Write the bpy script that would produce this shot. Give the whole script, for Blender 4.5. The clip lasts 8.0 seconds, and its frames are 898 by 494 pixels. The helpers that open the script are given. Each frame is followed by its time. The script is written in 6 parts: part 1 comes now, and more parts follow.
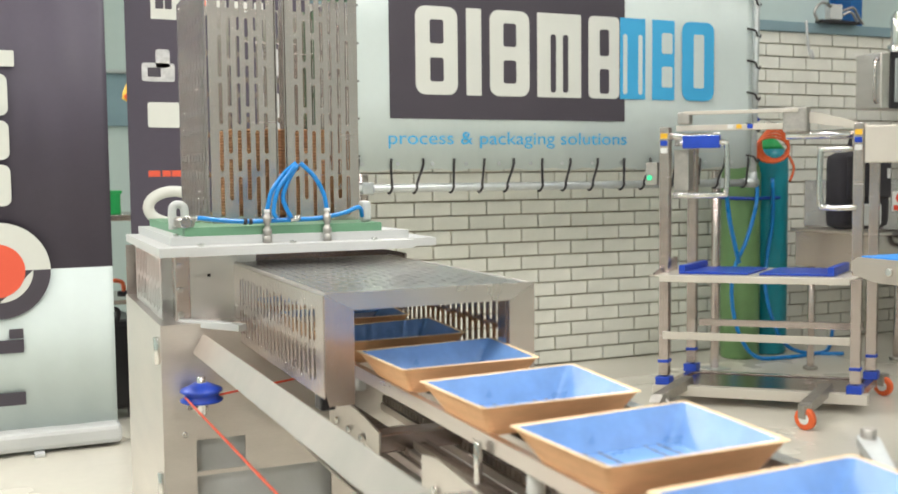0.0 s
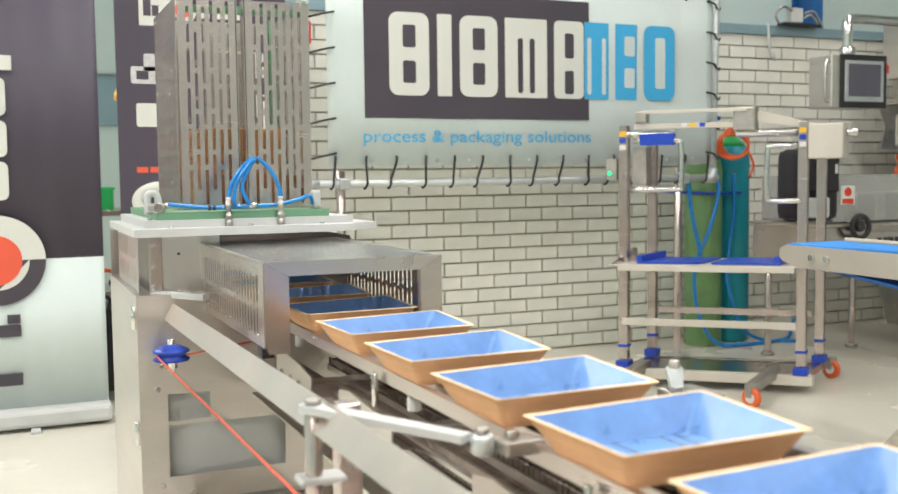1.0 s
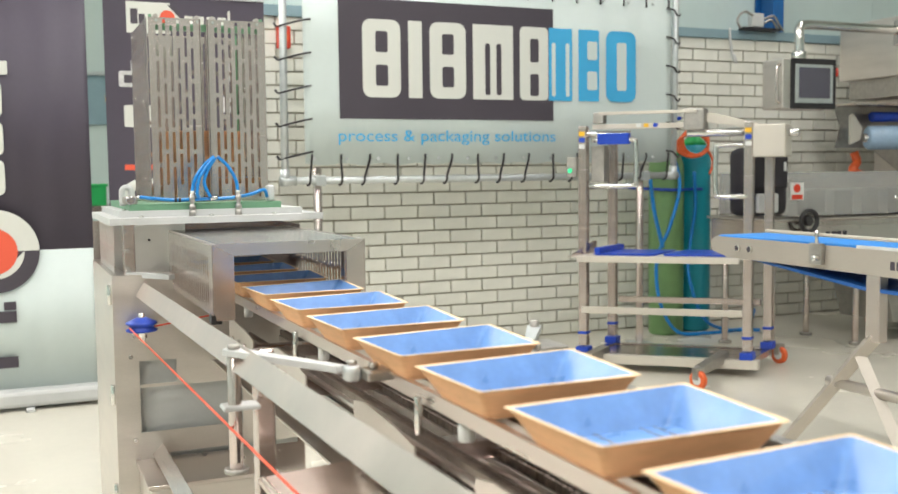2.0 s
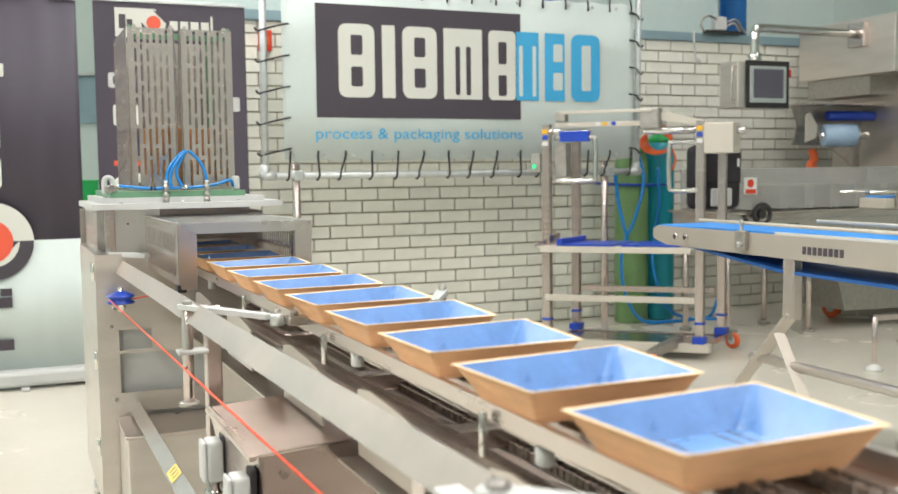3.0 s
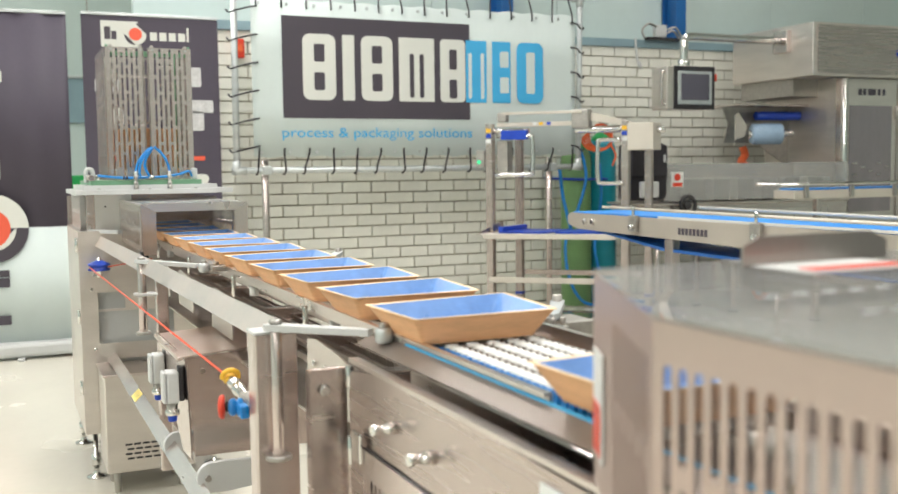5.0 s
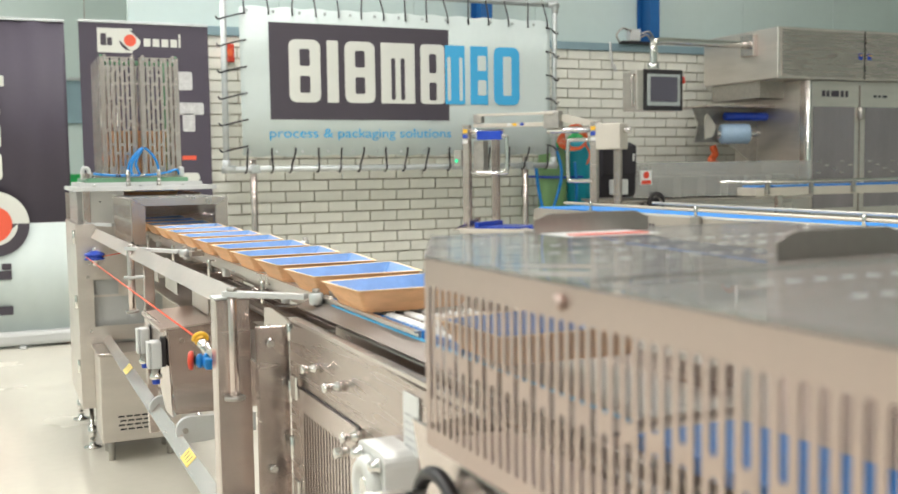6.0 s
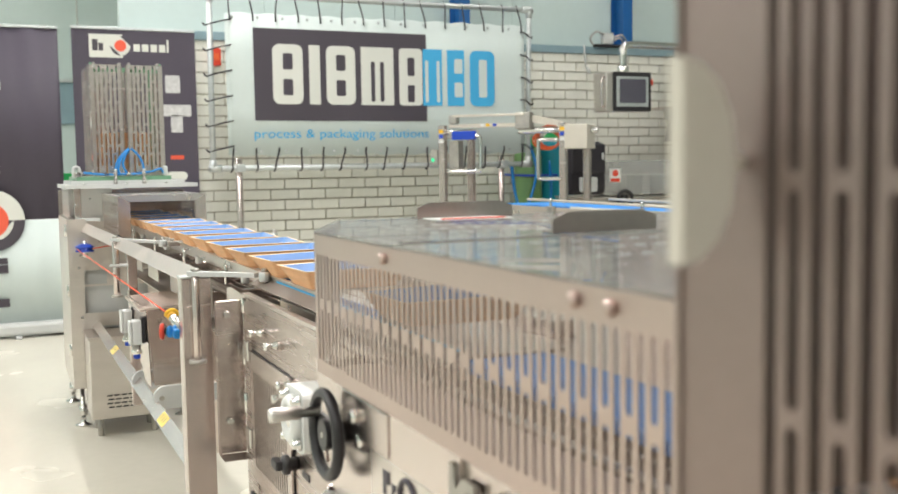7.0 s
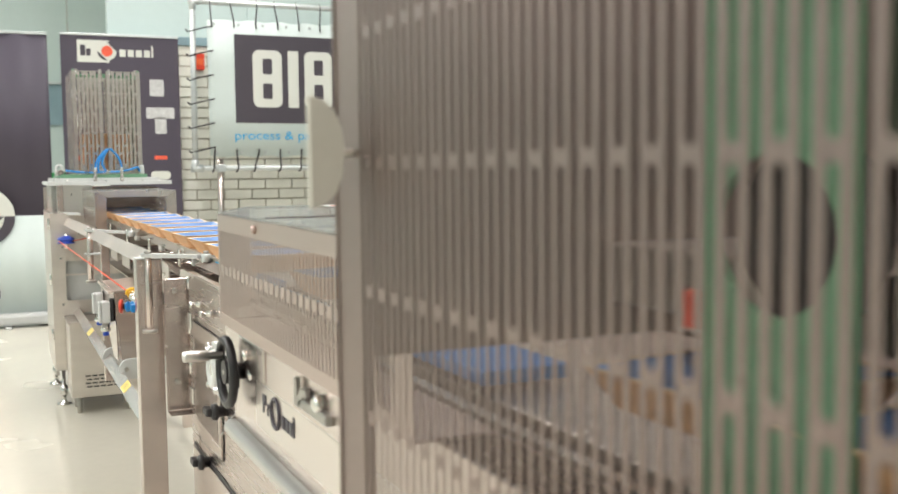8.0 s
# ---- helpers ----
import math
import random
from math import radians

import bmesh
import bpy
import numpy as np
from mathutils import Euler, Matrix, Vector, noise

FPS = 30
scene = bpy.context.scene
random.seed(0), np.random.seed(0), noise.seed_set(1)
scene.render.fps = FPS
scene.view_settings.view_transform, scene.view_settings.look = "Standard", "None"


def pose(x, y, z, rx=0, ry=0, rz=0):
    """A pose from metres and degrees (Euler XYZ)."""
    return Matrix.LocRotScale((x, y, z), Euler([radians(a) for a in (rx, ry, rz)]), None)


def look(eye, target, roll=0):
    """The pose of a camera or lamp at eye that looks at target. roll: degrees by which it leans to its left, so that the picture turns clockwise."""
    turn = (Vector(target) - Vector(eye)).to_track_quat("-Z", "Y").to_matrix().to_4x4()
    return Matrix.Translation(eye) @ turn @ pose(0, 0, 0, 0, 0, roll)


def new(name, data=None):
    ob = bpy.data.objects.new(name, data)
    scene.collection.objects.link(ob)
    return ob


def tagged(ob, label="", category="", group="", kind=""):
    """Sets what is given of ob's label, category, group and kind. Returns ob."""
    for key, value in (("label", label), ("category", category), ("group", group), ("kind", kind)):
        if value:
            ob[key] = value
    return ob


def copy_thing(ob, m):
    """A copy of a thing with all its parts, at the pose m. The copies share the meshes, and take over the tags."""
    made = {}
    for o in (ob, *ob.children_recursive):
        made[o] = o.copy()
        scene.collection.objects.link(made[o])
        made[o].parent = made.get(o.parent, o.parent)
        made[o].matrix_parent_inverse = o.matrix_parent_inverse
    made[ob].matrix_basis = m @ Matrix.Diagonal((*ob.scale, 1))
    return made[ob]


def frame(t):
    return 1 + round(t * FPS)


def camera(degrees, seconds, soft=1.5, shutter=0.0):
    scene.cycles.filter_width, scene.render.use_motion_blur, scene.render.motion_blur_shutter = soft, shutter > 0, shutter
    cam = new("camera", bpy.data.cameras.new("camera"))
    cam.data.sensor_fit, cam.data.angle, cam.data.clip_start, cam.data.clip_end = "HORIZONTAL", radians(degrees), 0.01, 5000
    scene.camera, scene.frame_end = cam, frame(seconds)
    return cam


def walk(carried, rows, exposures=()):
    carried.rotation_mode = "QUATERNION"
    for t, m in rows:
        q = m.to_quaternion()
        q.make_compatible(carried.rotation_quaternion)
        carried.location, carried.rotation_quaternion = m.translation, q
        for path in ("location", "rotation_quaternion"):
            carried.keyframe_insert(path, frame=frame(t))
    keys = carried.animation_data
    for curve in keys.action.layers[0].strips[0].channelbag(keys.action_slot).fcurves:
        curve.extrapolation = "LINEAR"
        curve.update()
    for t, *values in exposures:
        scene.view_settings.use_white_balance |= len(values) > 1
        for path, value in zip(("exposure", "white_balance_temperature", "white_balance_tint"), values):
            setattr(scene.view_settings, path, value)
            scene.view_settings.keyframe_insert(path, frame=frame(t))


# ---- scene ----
cam = camera(47.7, 8.0)
PATH = [
    (0, (0.044, -0.014, 1.136), (0.838, 1.816, 0.996), -0.6),
    (0.5, (0.043, -0.164, 1.122), (0.84, 1.665, 0.983), -0.6),
    (1, (0.043, -0.359, 1.121), (0.84, 1.47, 0.978), -0.7),
    (1.5, (0.054, -0.55, 1.121), (0.85, 1.279, 0.975), -0.7),
    (3, (0.059, -1.125, 1.094), (0.86, 0.701, 0.945), -0.7),
    (3.5, (0.067, -1.308, 1.085), (0.867, 0.519, 0.936), -0.8),
    (4, (0.056, -1.486, 1.087), (0.861, 0.339, 0.934), -0.7),
    (4.5, (0.046, -1.662, 1.078), (0.853, 0.161, 0.926), -0.7),
    (6, (0.018, -2.247, 1.067), (0.828, -0.425, 0.912), -0.8),
    (6.5, (0.004, -2.413, 1.067), (0.819, -0.593, 0.911), -0.7),
    (7, (0.01, -2.615, 1.066), (0.826, -0.796, 0.908), -0.9),
    (7.5, (0.025, -2.803, 1.06), (0.842, -0.984, 0.904), -0.8),
    (8, (0.044, -3.022, 1.053), (0.865, -1.204, 0.9), -0.6),
]
walk(cam, [(t, look(eye, target, roll)) for t, eye, target, roll in PATH])

# focus lies on the far half of the machine, the nearest guard is out of it
cam.data.dof.use_dof, cam.data.dof.focus_distance, cam.data.dof.aperture_fstop = True, 2.5, 6.0

# ---- light ----
world = bpy.data.worlds.new("world")
scene.world = world
world.use_nodes = True
sky = world.node_tree.nodes.new("ShaderNodeTexSky")
sky.sky_type, sky.sun_disc, sky.sun_elevation, sky.sun_rotation = "NISHITA", False, radians(35), radians(200)
world.node_tree.links.new(sky.outputs[0], world.node_tree.nodes["Background"].inputs[0])
world.node_tree.nodes["Background"].inputs[1].default_value = 0.12
scene.view_settings.exposure = 0.0
LAMP_POWER = 102


# ---- materials ----
def mat(name, col, rough=0.5, metal=0.0, var=0.12, scale=6.0, bump=0.0, bscale=60.0, stretch=(1, 1, 1), rvar=0.1, spec=0.5, rand=0.0):
    m = bpy.data.materials.new(name)
    m.use_nodes = True
    nt = m.node_tree
    n, l = nt.nodes, nt.links
    b = n["Principled BSDF"]
    tc, mp = n.new("ShaderNodeTexCoord"), n.new("ShaderNodeMapping")
    mp.inputs["Scale"].default_value = stretch
    l.new(tc.outputs["Object"], mp.inputs[0])
    big, fine = n.new("ShaderNodeTexNoise"), n.new("ShaderNodeTexNoise")
    big.inputs["Scale"].default_value, big.inputs["Detail"].default_value = scale, 4
    fine.inputs["Scale"].default_value, fine.inputs["Detail"].default_value = bscale, 3
    l.new(mp.outputs[0], big.inputs[0]), l.new(mp.outputs[0], fine.inputs[0])
    add = n.new("ShaderNodeMath")
    add.operation = "MULTIPLY_ADD"
    l.new(fine.outputs[0], add.inputs[0])
    add.inputs[1].default_value = 0.4
    l.new(big.outputs[0], add.inputs[2])
    fac = add.outputs[0]
    if rand:
        info, more = n.new("ShaderNodeObjectInfo"), n.new("ShaderNodeMath")
        more.operation = "MULTIPLY_ADD"
        l.new(info.outputs["Random"], more.inputs[0])
        more.inputs[1].default_value = rand
        l.new(fac, more.inputs[2])
        fac = more.outputs[0]
    ramp = n.new("ShaderNodeValToRGB")
    ramp.color_ramp.elements[0].position, ramp.color_ramp.elements[1].position = 0.3, 1.05 + rand
    ramp.color_ramp.elements[0].color = (*[c * (1 - var) for c in col], 1)
    ramp.color_ramp.elements[1].color = (*[min(1, c * (1 + var)) for c in col], 1)
    l.new(fac, ramp.inputs[0])
    l.new(ramp.outputs[0], b.inputs["Base Color"])
    mr = n.new("ShaderNodeMapRange")
    mr.inputs["To Min"].default_value, mr.inputs["To Max"].default_value = max(0.02, rough - rvar), min(1, rough + rvar)
    l.new(big.outputs[0], mr.inputs[0])
    l.new(mr.outputs[0], b.inputs["Roughness"])
    b.inputs["Metallic"].default_value = metal
    b.inputs["Specular IOR Level"].default_value = spec
    if bump:
        bp = n.new("ShaderNodeBump")
        bp.inputs["Strength"].default_value, bp.inputs["Distance"].default_value = bump, 0.002
        l.new(fine.outputs[0], bp.inputs["Height"])
        l.new(bp.outputs[0], b.inputs["Normal"])
    return m


def glow(name, col, power):
    m = bpy.data.materials.new(name)
    m.use_nodes = True
    b = m.node_tree.nodes["Principled BSDF"]
    b.inputs["Base Color"].default_value = (*col, 1)
    b.inputs["Emission Color"].default_value, b.inputs["Emission Strength"].default_value = (*col, 1), power
    return m


def clear(name, col, rough=0.1, alpha=0.3):
    """Clear plastic or glass sheet: mostly see-through, with a glossy coat."""
    m = bpy.data.materials.new(name)
    m.use_nodes = True
    b = m.node_tree.nodes["Principled BSDF"]
    b.inputs["Base Color"].default_value = (*col, 1)
    b.inputs["Roughness"].default_value, b.inputs["Alpha"].default_value = rough, alpha
    return m


STEEL = mat("brushed_steel", (0.63, 0.55, 0.52), 0.25, 1.0, 0.05, 5, 0.03, 90, (1, 1, 14), 0.06)
STEELH = mat("brushed_steel_lengthwise", (0.66, 0.60, 0.565), 0.28, 1.0, 0.025, 5, 0.006, 90, (4, 1, 4), 0.02)
HOODL = mat("pale_hood_steel", (0.74, 0.72, 0.70), 0.3, 1.0, 0.03, 4, 0.0, 60, (1, 1, 1), 0.03)
HOODT = mat("grey_hood_top_steel", (0.56, 0.545, 0.53), 0.24, 1.0, 0.06, 4, 0.02, 80, (1, 1, 1), 0.05)
SATIN = mat("satin_machine_steel", (0.67, 0.62, 0.575), 0.36, 0.88, 0.10, 3.5, 0.04, 110, (1, 1, 6), 0.08)
# brushed steel with the dim reflections of the side panel put into its colour
STEELP = mat("darkened_panel_steel", (0.52, 0.445, 0.415), 0.27, 1.0, 0.07, 4, 0.03, 90, (1, 1, 14), 0.06)
CONVM = mat("conveyor_side_steel", (0.47, 0.43, 0.375), 0.38, 0.5, 0.06, 6, 0.03, 120)
# the same belt's blue, darkened for the shade under the conveyor
BLUED = mat("shaded_blue_belt", (0.01, 0.085, 0.30), 0.45, 0.0, 0.12, 12)
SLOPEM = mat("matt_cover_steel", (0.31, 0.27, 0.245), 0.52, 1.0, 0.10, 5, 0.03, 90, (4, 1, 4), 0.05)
STEELT = mat("clean_folded_steel", (0.70, 0.60, 0.55), 0.33, 1.0, 0.09, 9, 0.03, 40, (1, 1, 1), 0.12)
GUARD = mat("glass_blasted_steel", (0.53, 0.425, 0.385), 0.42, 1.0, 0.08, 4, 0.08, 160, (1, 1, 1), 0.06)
# guard steel again, its colour darkened for the dim hall the tall guard mirrors
TGUARD = mat("dimmed_guard_steel", (0.29, 0.225, 0.207), 0.45, 1.0, 0.12, 3, 0.08, 160, (1, 1, 1), 0.06)
LIDM = mat("dull_lid_steel", (0.40, 0.36, 0.335), 0.34, 1.0, 0.12, 4, 0.05, 120, (1, 1, 1), 0.08)
BRIGHT = mat("polished_steel", (0.70, 0.69, 0.67), 0.16, 1.0, 0.06, 20, 0.0)
DULL = mat("dull_cast_metal", (0.42, 0.40, 0.37), 0.45, 1.0, 0.2, 30, 0.1, 150)
DARKM = mat("dark_chain_steel", (0.30, 0.25, 0.215), 0.45, 0.9, 0.3, 40, 0.1, 200)
GALV = mat("galvanised_pipe", (0.55, 0.58, 0.58), 0.42, 0.7, 0.14, 18, 0.04, 120)
CREAM = mat("cream_anodised", (0.58, 0.54, 0.47), 0.4, 0.25, 0.06, 8, 0.03, 150)
PALE = mat("pale_grey_plastic", (0.52, 0.53, 0.52), 0.42, 0.0, 0.06, 8, 0.03, 120)
WHITEP = mat("white_plastic", (0.68, 0.69, 0.67), 0.35, 0.0, 0.05, 10, 0.02, 100)
BLUEP = mat("blue_plastic", (0.012, 0.055, 0.42), 0.32, 0.0, 0.15, 12, 0.02, 100)
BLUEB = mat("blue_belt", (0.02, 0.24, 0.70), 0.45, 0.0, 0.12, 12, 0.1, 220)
BLUEH = mat("blue_hose", (0.01, 0.21, 0.58), 0.3, 0.0, 0.1, 20)
GREEN = mat("green_plate", (0.14, 0.30, 0.18), 0.45, 0.0, 0.12, 10, 0.04, 120)
GREENG = mat("green_cylinder_paint", (0.16, 0.30, 0.12), 0.38, 0.0, 0.14, 7, 0.05, 60)
CYANG = mat("turquoise_cylinder_paint", (0.01, 0.28, 0.36), 0.36, 0.0, 0.12, 7, 0.05, 60)
GREENL = mat("bright_green_shoulder", (0.02, 0.38, 0.10), 0.38, 0.0, 0.1, 10)
RED = mat("red_paint", (0.62, 0.05, 0.02), 0.38, 0.0, 0.08, 10)
ROPE = mat("red_rope", (0.70, 0.09, 0.04), 0.5, 0.0, 0.1, 40, 0.2, 300)
ORANGE = mat("orange_rubber", (0.70, 0.12, 0.03), 0.45, 0.0, 0.1, 20)
YELLOW = mat("yellow_plastic", (0.78, 0.45, 0.03), 0.4, 0.0, 0.08, 15)
YELLOWL = mat("yellow_label", (0.74, 0.58, 0.14), 0.5, 0.0, 0.06, 15)
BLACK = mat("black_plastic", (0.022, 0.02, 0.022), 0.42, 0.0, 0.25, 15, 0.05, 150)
BLACKF = mat("black_fabric", (0.02, 0.018, 0.022), 0.85, 0.0, 0.3, 20, 0.3, 200)
VINYL = mat("dark_banner_vinyl", (0.060, 0.050, 0.072), 0.62, 0.0, 0.10, 3, 0.03, 40)
VINYLW = mat("white_banner_vinyl", (0.55, 0.62, 0.60), 0.62, 0.0, 0.04, 3, 0.04, 30)
INKW = mat("white_print", (0.62, 0.63, 0.58), 0.5, 0.0, 0.03, 4)
INKB = mat("blue_print", (0.05, 0.38, 0.68), 0.5, 0.0, 0.04, 4)
INKD = mat("dark_print", (0.055, 0.046, 0.060), 0.5, 0.0, 0.06, 4)
INKR = mat("red_print", (0.72, 0.10, 0.05), 0.5, 0.0, 0.04, 4)
INKG = mat("grey_print", (0.50, 0.50, 0.50), 0.5, 0.0, 0.25, 30)
CARD = mat("brown_card", (0.70, 0.40, 0.21), 0.62, 0.0, 0.20, 9, 0.12, 70, (1, 1, 7), 0.08, 0.35, 0.12)
CARDR = mat("pale_card_rim", (0.80, 0.60, 0.37), 0.6, 0.0, 0.10, 30, 0.1, 160, (1, 1, 1), 0.08, 0.35)
FILM = mat("blue_liner_film", (0.155, 0.305, 0.60), 0.30, 0.0, 0.22, 16, 0.35, 55, (1, 1, 1), 0.08)
BRICKM = mat("white_painted_brick", (0.735, 0.73, 0.655), 0.55, 0.0, 0.07, 9, 0.25, 70, (1, 1, 1), 0.08, 0.4, 0.25)
MORTAR = mat("weathered_mortar", (0.40, 0.365, 0.285), 0.85, 0.0, 0.18, 12, 0.5, 90)
PANEL = mat("white_wall_panel", (0.51, 0.60, 0.575), 0.45, 0.0, 0.05, 1.5, 0.03, 20)
FLOORM = mat("poured_floor", (0.59, 0.565, 0.485), 0.26, 0.0, 0.06, 1.2, 0.03, 25, (1, 1, 1), 0.08)
CEILM = mat("ceiling_sheet", (0.62, 0.63, 0.60), 0.6, 0.0, 0.05, 2)
BLUEC = mat("blue_column_paint", (0.01, 0.10, 0.30), 0.4, 0.0, 0.1, 5, 0.04, 60)
BEAMP = mat("grey_blue_beam_paint", (0.22, 0.32, 0.36), 0.45, 0.0, 0.1, 5, 0.04, 60)
PANEM = mat("smoked_door_pane", (0.21, 0.195, 0.20), 0.22, 0.0, 0.18, 2.5, 0.02, 30, (3, 1, 0.6), 0.08)
SCREEN = mat("dark_screen", (0.09, 0.085, 0.11), 0.15, 0.0, 0.05, 5)
FILMROLL = mat("rolled_film", (0.30, 0.42, 0.55), 0.2, 0.0, 0.1, 30)
CLEAR = clear("clear_guard", (0.55, 0.56, 0.54), 0.15, 0.35)
LIDC = clear("smoked_lid", (0.30, 0.30, 0.295), 0.10, 0.45)
LED = glow("green_led", (0.05, 0.9, 0.4), 0.15)
TUBE = glow("lamp_diffuser", (1.0, 0.98, 0.93), 6.0)


# ---- mesh helpers ----
def box(bm, lo, hi, bev=0.0):
    xs, ys, zs = zip(lo, hi)
    v = [bm.verts.new((x, y, z)) for x in xs for y in ys for z in zs]
    fs = [bm.faces.new([v[i] for i in q]) for q in ((0, 1, 3, 2), (4, 6, 7, 5), (0, 4, 5, 1), (2, 3, 7, 6), (0, 2, 6, 4), (1, 5, 7, 3))]
    if bev:
        es = {e for f in fs for e in f.edges}
        bmesh.ops.bevel(bm, geom=list(es), offset=bev, segments=2, affect="EDGES", profile=0.5)
    return bm


def tube(bm, pts, r, seg=10, closed=False):
    """A round bar through the points, with capped ends."""
    pts = [Vector(p) for p in pts]
    rings, side, n = [], None, len(pts)
    for i, p in enumerate(pts):
        a = pts[(i - 1) % n] if closed or i else p
        b = pts[(i + 1) % n] if closed or i < n - 1 else p
        d = (b - a).normalized()
        if side is None:
            side = d.cross(Vector((0, 0, 1)) if abs(d.z) < 0.9 else Vector((1, 0, 0))).normalized()
        side = (side - d * side.dot(d)).normalized()
        up = d.cross(side)
        rings.append([bm.verts.new(p + (side * math.cos(k * math.tau / seg) + up * math.sin(k * math.tau / seg)) * r) for k in range(seg)])
    for a, b in list(zip(rings, rings[1:])) + ([(rings[-1], rings[0])] if closed else []):
        for k in range(seg):
            f = bm.faces.new((a[k], a[(k + 1) % seg], b[(k + 1) % seg], b[k]))
            f.smooth = seg > 4
    if not closed:
        bm.faces.new(rings[0][::-1]), bm.faces.new(rings[-1])
    return bm


def lathe(bm, base, axis, prof, seg=20):
    """A turned body: prof lists (distance along axis, radius)."""
    base, axis = Vector(base), Vector(axis).normalized()
    s = axis.cross(Vector((0, 0, 1)) if abs(axis.z) < 0.9 else Vector((1, 0, 0))).normalized()
    u = axis.cross(s)
    rings = [[bm.verts.new(base + axis * h + (s * math.cos(k * math.tau / seg) + u * math.sin(k * math.tau / seg)) * max(r, 1e-4)) for k in range(seg)] for h, r in prof]
    for a, b in zip(rings, rings[1:]):
        for k in range(seg):
            f = bm.faces.new((a[k], a[(k + 1) % seg], b[(k + 1) % seg], b[k]))
            f.smooth = True
    bm.faces.new(rings[0][::-1]), bm.faces.new(rings[-1])
    return bm


def prism(bm, poly, m, depth):
    """A flat polygon (u, v), set by matrix m and made depth thick along its w axis."""
    a = [bm.verts.new(m @ Vector((u, v, 0))) for u, v in poly]
    b = [bm.verts.new(m @ Vector((u, v, depth))) for u, v in poly]
    bm.faces.new(a[::-1]), bm.faces.new(b)
    for i in range(len(a)):
        j = (i + 1) % len(a)
        bm.faces.new((a[i], a[j], b[j], b[i]))
    return bm


def arc(cx, cy, r, a0, a1, n=6):
    return [(cx + r * math.cos(radians(a0 + (a1 - a0) * i / n)), cy + r * math.sin(radians(a0 + (a1 - a0) * i / n))) for i in range(n + 1)]


def slots(bm, m, w, h, edge, pitch, sw, rows, depth, stagger=0.0, left=None, right=None, odd=None):
    """A sheet w by h with columns of upright round-ended slots. rows: (v0, v1) of each slot; every other column is shifted by stagger, or has the rows odd."""
    left = edge if left is None else left
    right = edge if right is None else right
    count = int((w - left - right - sw) / pitch) + 1
    start = left + (w - left - right - sw - (count - 1) * pitch) / 2
    r = sw / 2
    u = 0.0
    for i in range(count):
        a = start + i * pitch
        prism(bm, [(u, 0), (a, 0), (a, h), (u, h)], m, depth)
        u = a + sw
        c, s = a + r, stagger * (i % 2)
        vs = [(max(0.004, v0 + s), min(h - 0.004, v1 + s)) for v0, v1 in (odd if odd and i % 2 else rows)]
        prism(bm, [(u, 0)] + arc(c, vs[0][0] + r, r, 0, -180)[0:] + [(a, 0)], m, depth)
        for (p0, p1), (q0, q1) in zip(vs, vs[1:]):
            prism(bm, arc(c, p1 - r, r, 180, 0) + arc(c, q0 + r, r, 0, -180), m, depth)
        prism(bm, [(a, h)] + arc(c, vs[-1][1] - r, r, 180, 0) + [(u, h)], m, depth)
    prism(bm, [(u, 0), (w, 0), (w, h), (u, h)], m, depth)
    return bm


def frame_m(o, u, v):
    """A matrix with origin o, axes u and v, and w = u x v."""
    u, v = Vector(u).normalized(), Vector(v).normalized()
    w = u.cross(v)
    return Matrix(((u.x, v.x, w.x, o[0]), (u.y, v.y, w.y, o[1]), (u.z, v.z, w.z, o[2]), (0, 0, 0, 1)))


def thing(name, base, label, category, group="", kind=""):
    ob = new(name)
    ob.empty_display_size = 0.05
    ob.location = base
    ob.matrix_world = Matrix.Translation(base)
    return tagged(ob, label, category, group, kind)


def part(name, bm, material, parent=None, label="", smooth=False):
    """Links a bmesh in the place's coordinates as one mesh object, under a thing or a part."""
    me = bpy.data.meshes.new(name)
    bmesh.ops.recalc_face_normals(bm, faces=bm.faces)
    bm.to_mesh(me)
    bm.free()
    me.materials.append(material)
    if smooth:
        for p in me.polygons:
            p.use_smooth = True
    ob = new(name, me)
    if parent is not None:
        ob.parent = parent
        base = parent
        inv = Matrix.Identity(4)
        while base is not None:
            if base.type == "EMPTY":
                inv = Matrix.Translation(-Vector(base.location))
            base = base.parent
        ob.matrix_parent_inverse = inv if parent.type == "EMPTY" else Matrix.Identity(4)
    return tagged(ob, label)


def B(lo, hi, bev=0.0):
    return box(bmesh.new(), lo, hi, bev)


def T(pts, r, seg=10, closed=False):
    return tube(bmesh.new(), pts, r, seg, closed)


def C(p0, p1, r, seg=16):
    p0, p1 = Vector(p0), Vector(p1)
    h = (p1 - p0).length
    e = min(0.15 * r, 0.2 * h)
    return lathe(bmesh.new(), p0, p1 - p0, [(0, r - e), (e, r), (h - e, r), (h, r - e)], seg)


def curve(pts, n=8):
    """A smooth line through the points."""
    p = [Vector(q) for q in pts]
    p = [p[0] * 2 - p[1]] + p + [p[-1] * 2 - p[-2]]
    out = []
    for i in range(1, len(p) - 2):
        for k in range(n):
            t = k / n
            out.append(0.5 * (2 * p[i] + (p[i + 1] - p[i - 1]) * t + (2 * p[i - 1] - 5 * p[i] + 4 * p[i + 1] - p[i + 2]) * t * t + (3 * p[i] - p[i - 1] - 3 * p[i + 1] + p[i + 2]) * t ** 3))
    return out + [p[-2]]


def structure(name, bm, material, label=""):
    return tagged(part(name, bm, material, None, label), kind="structure")


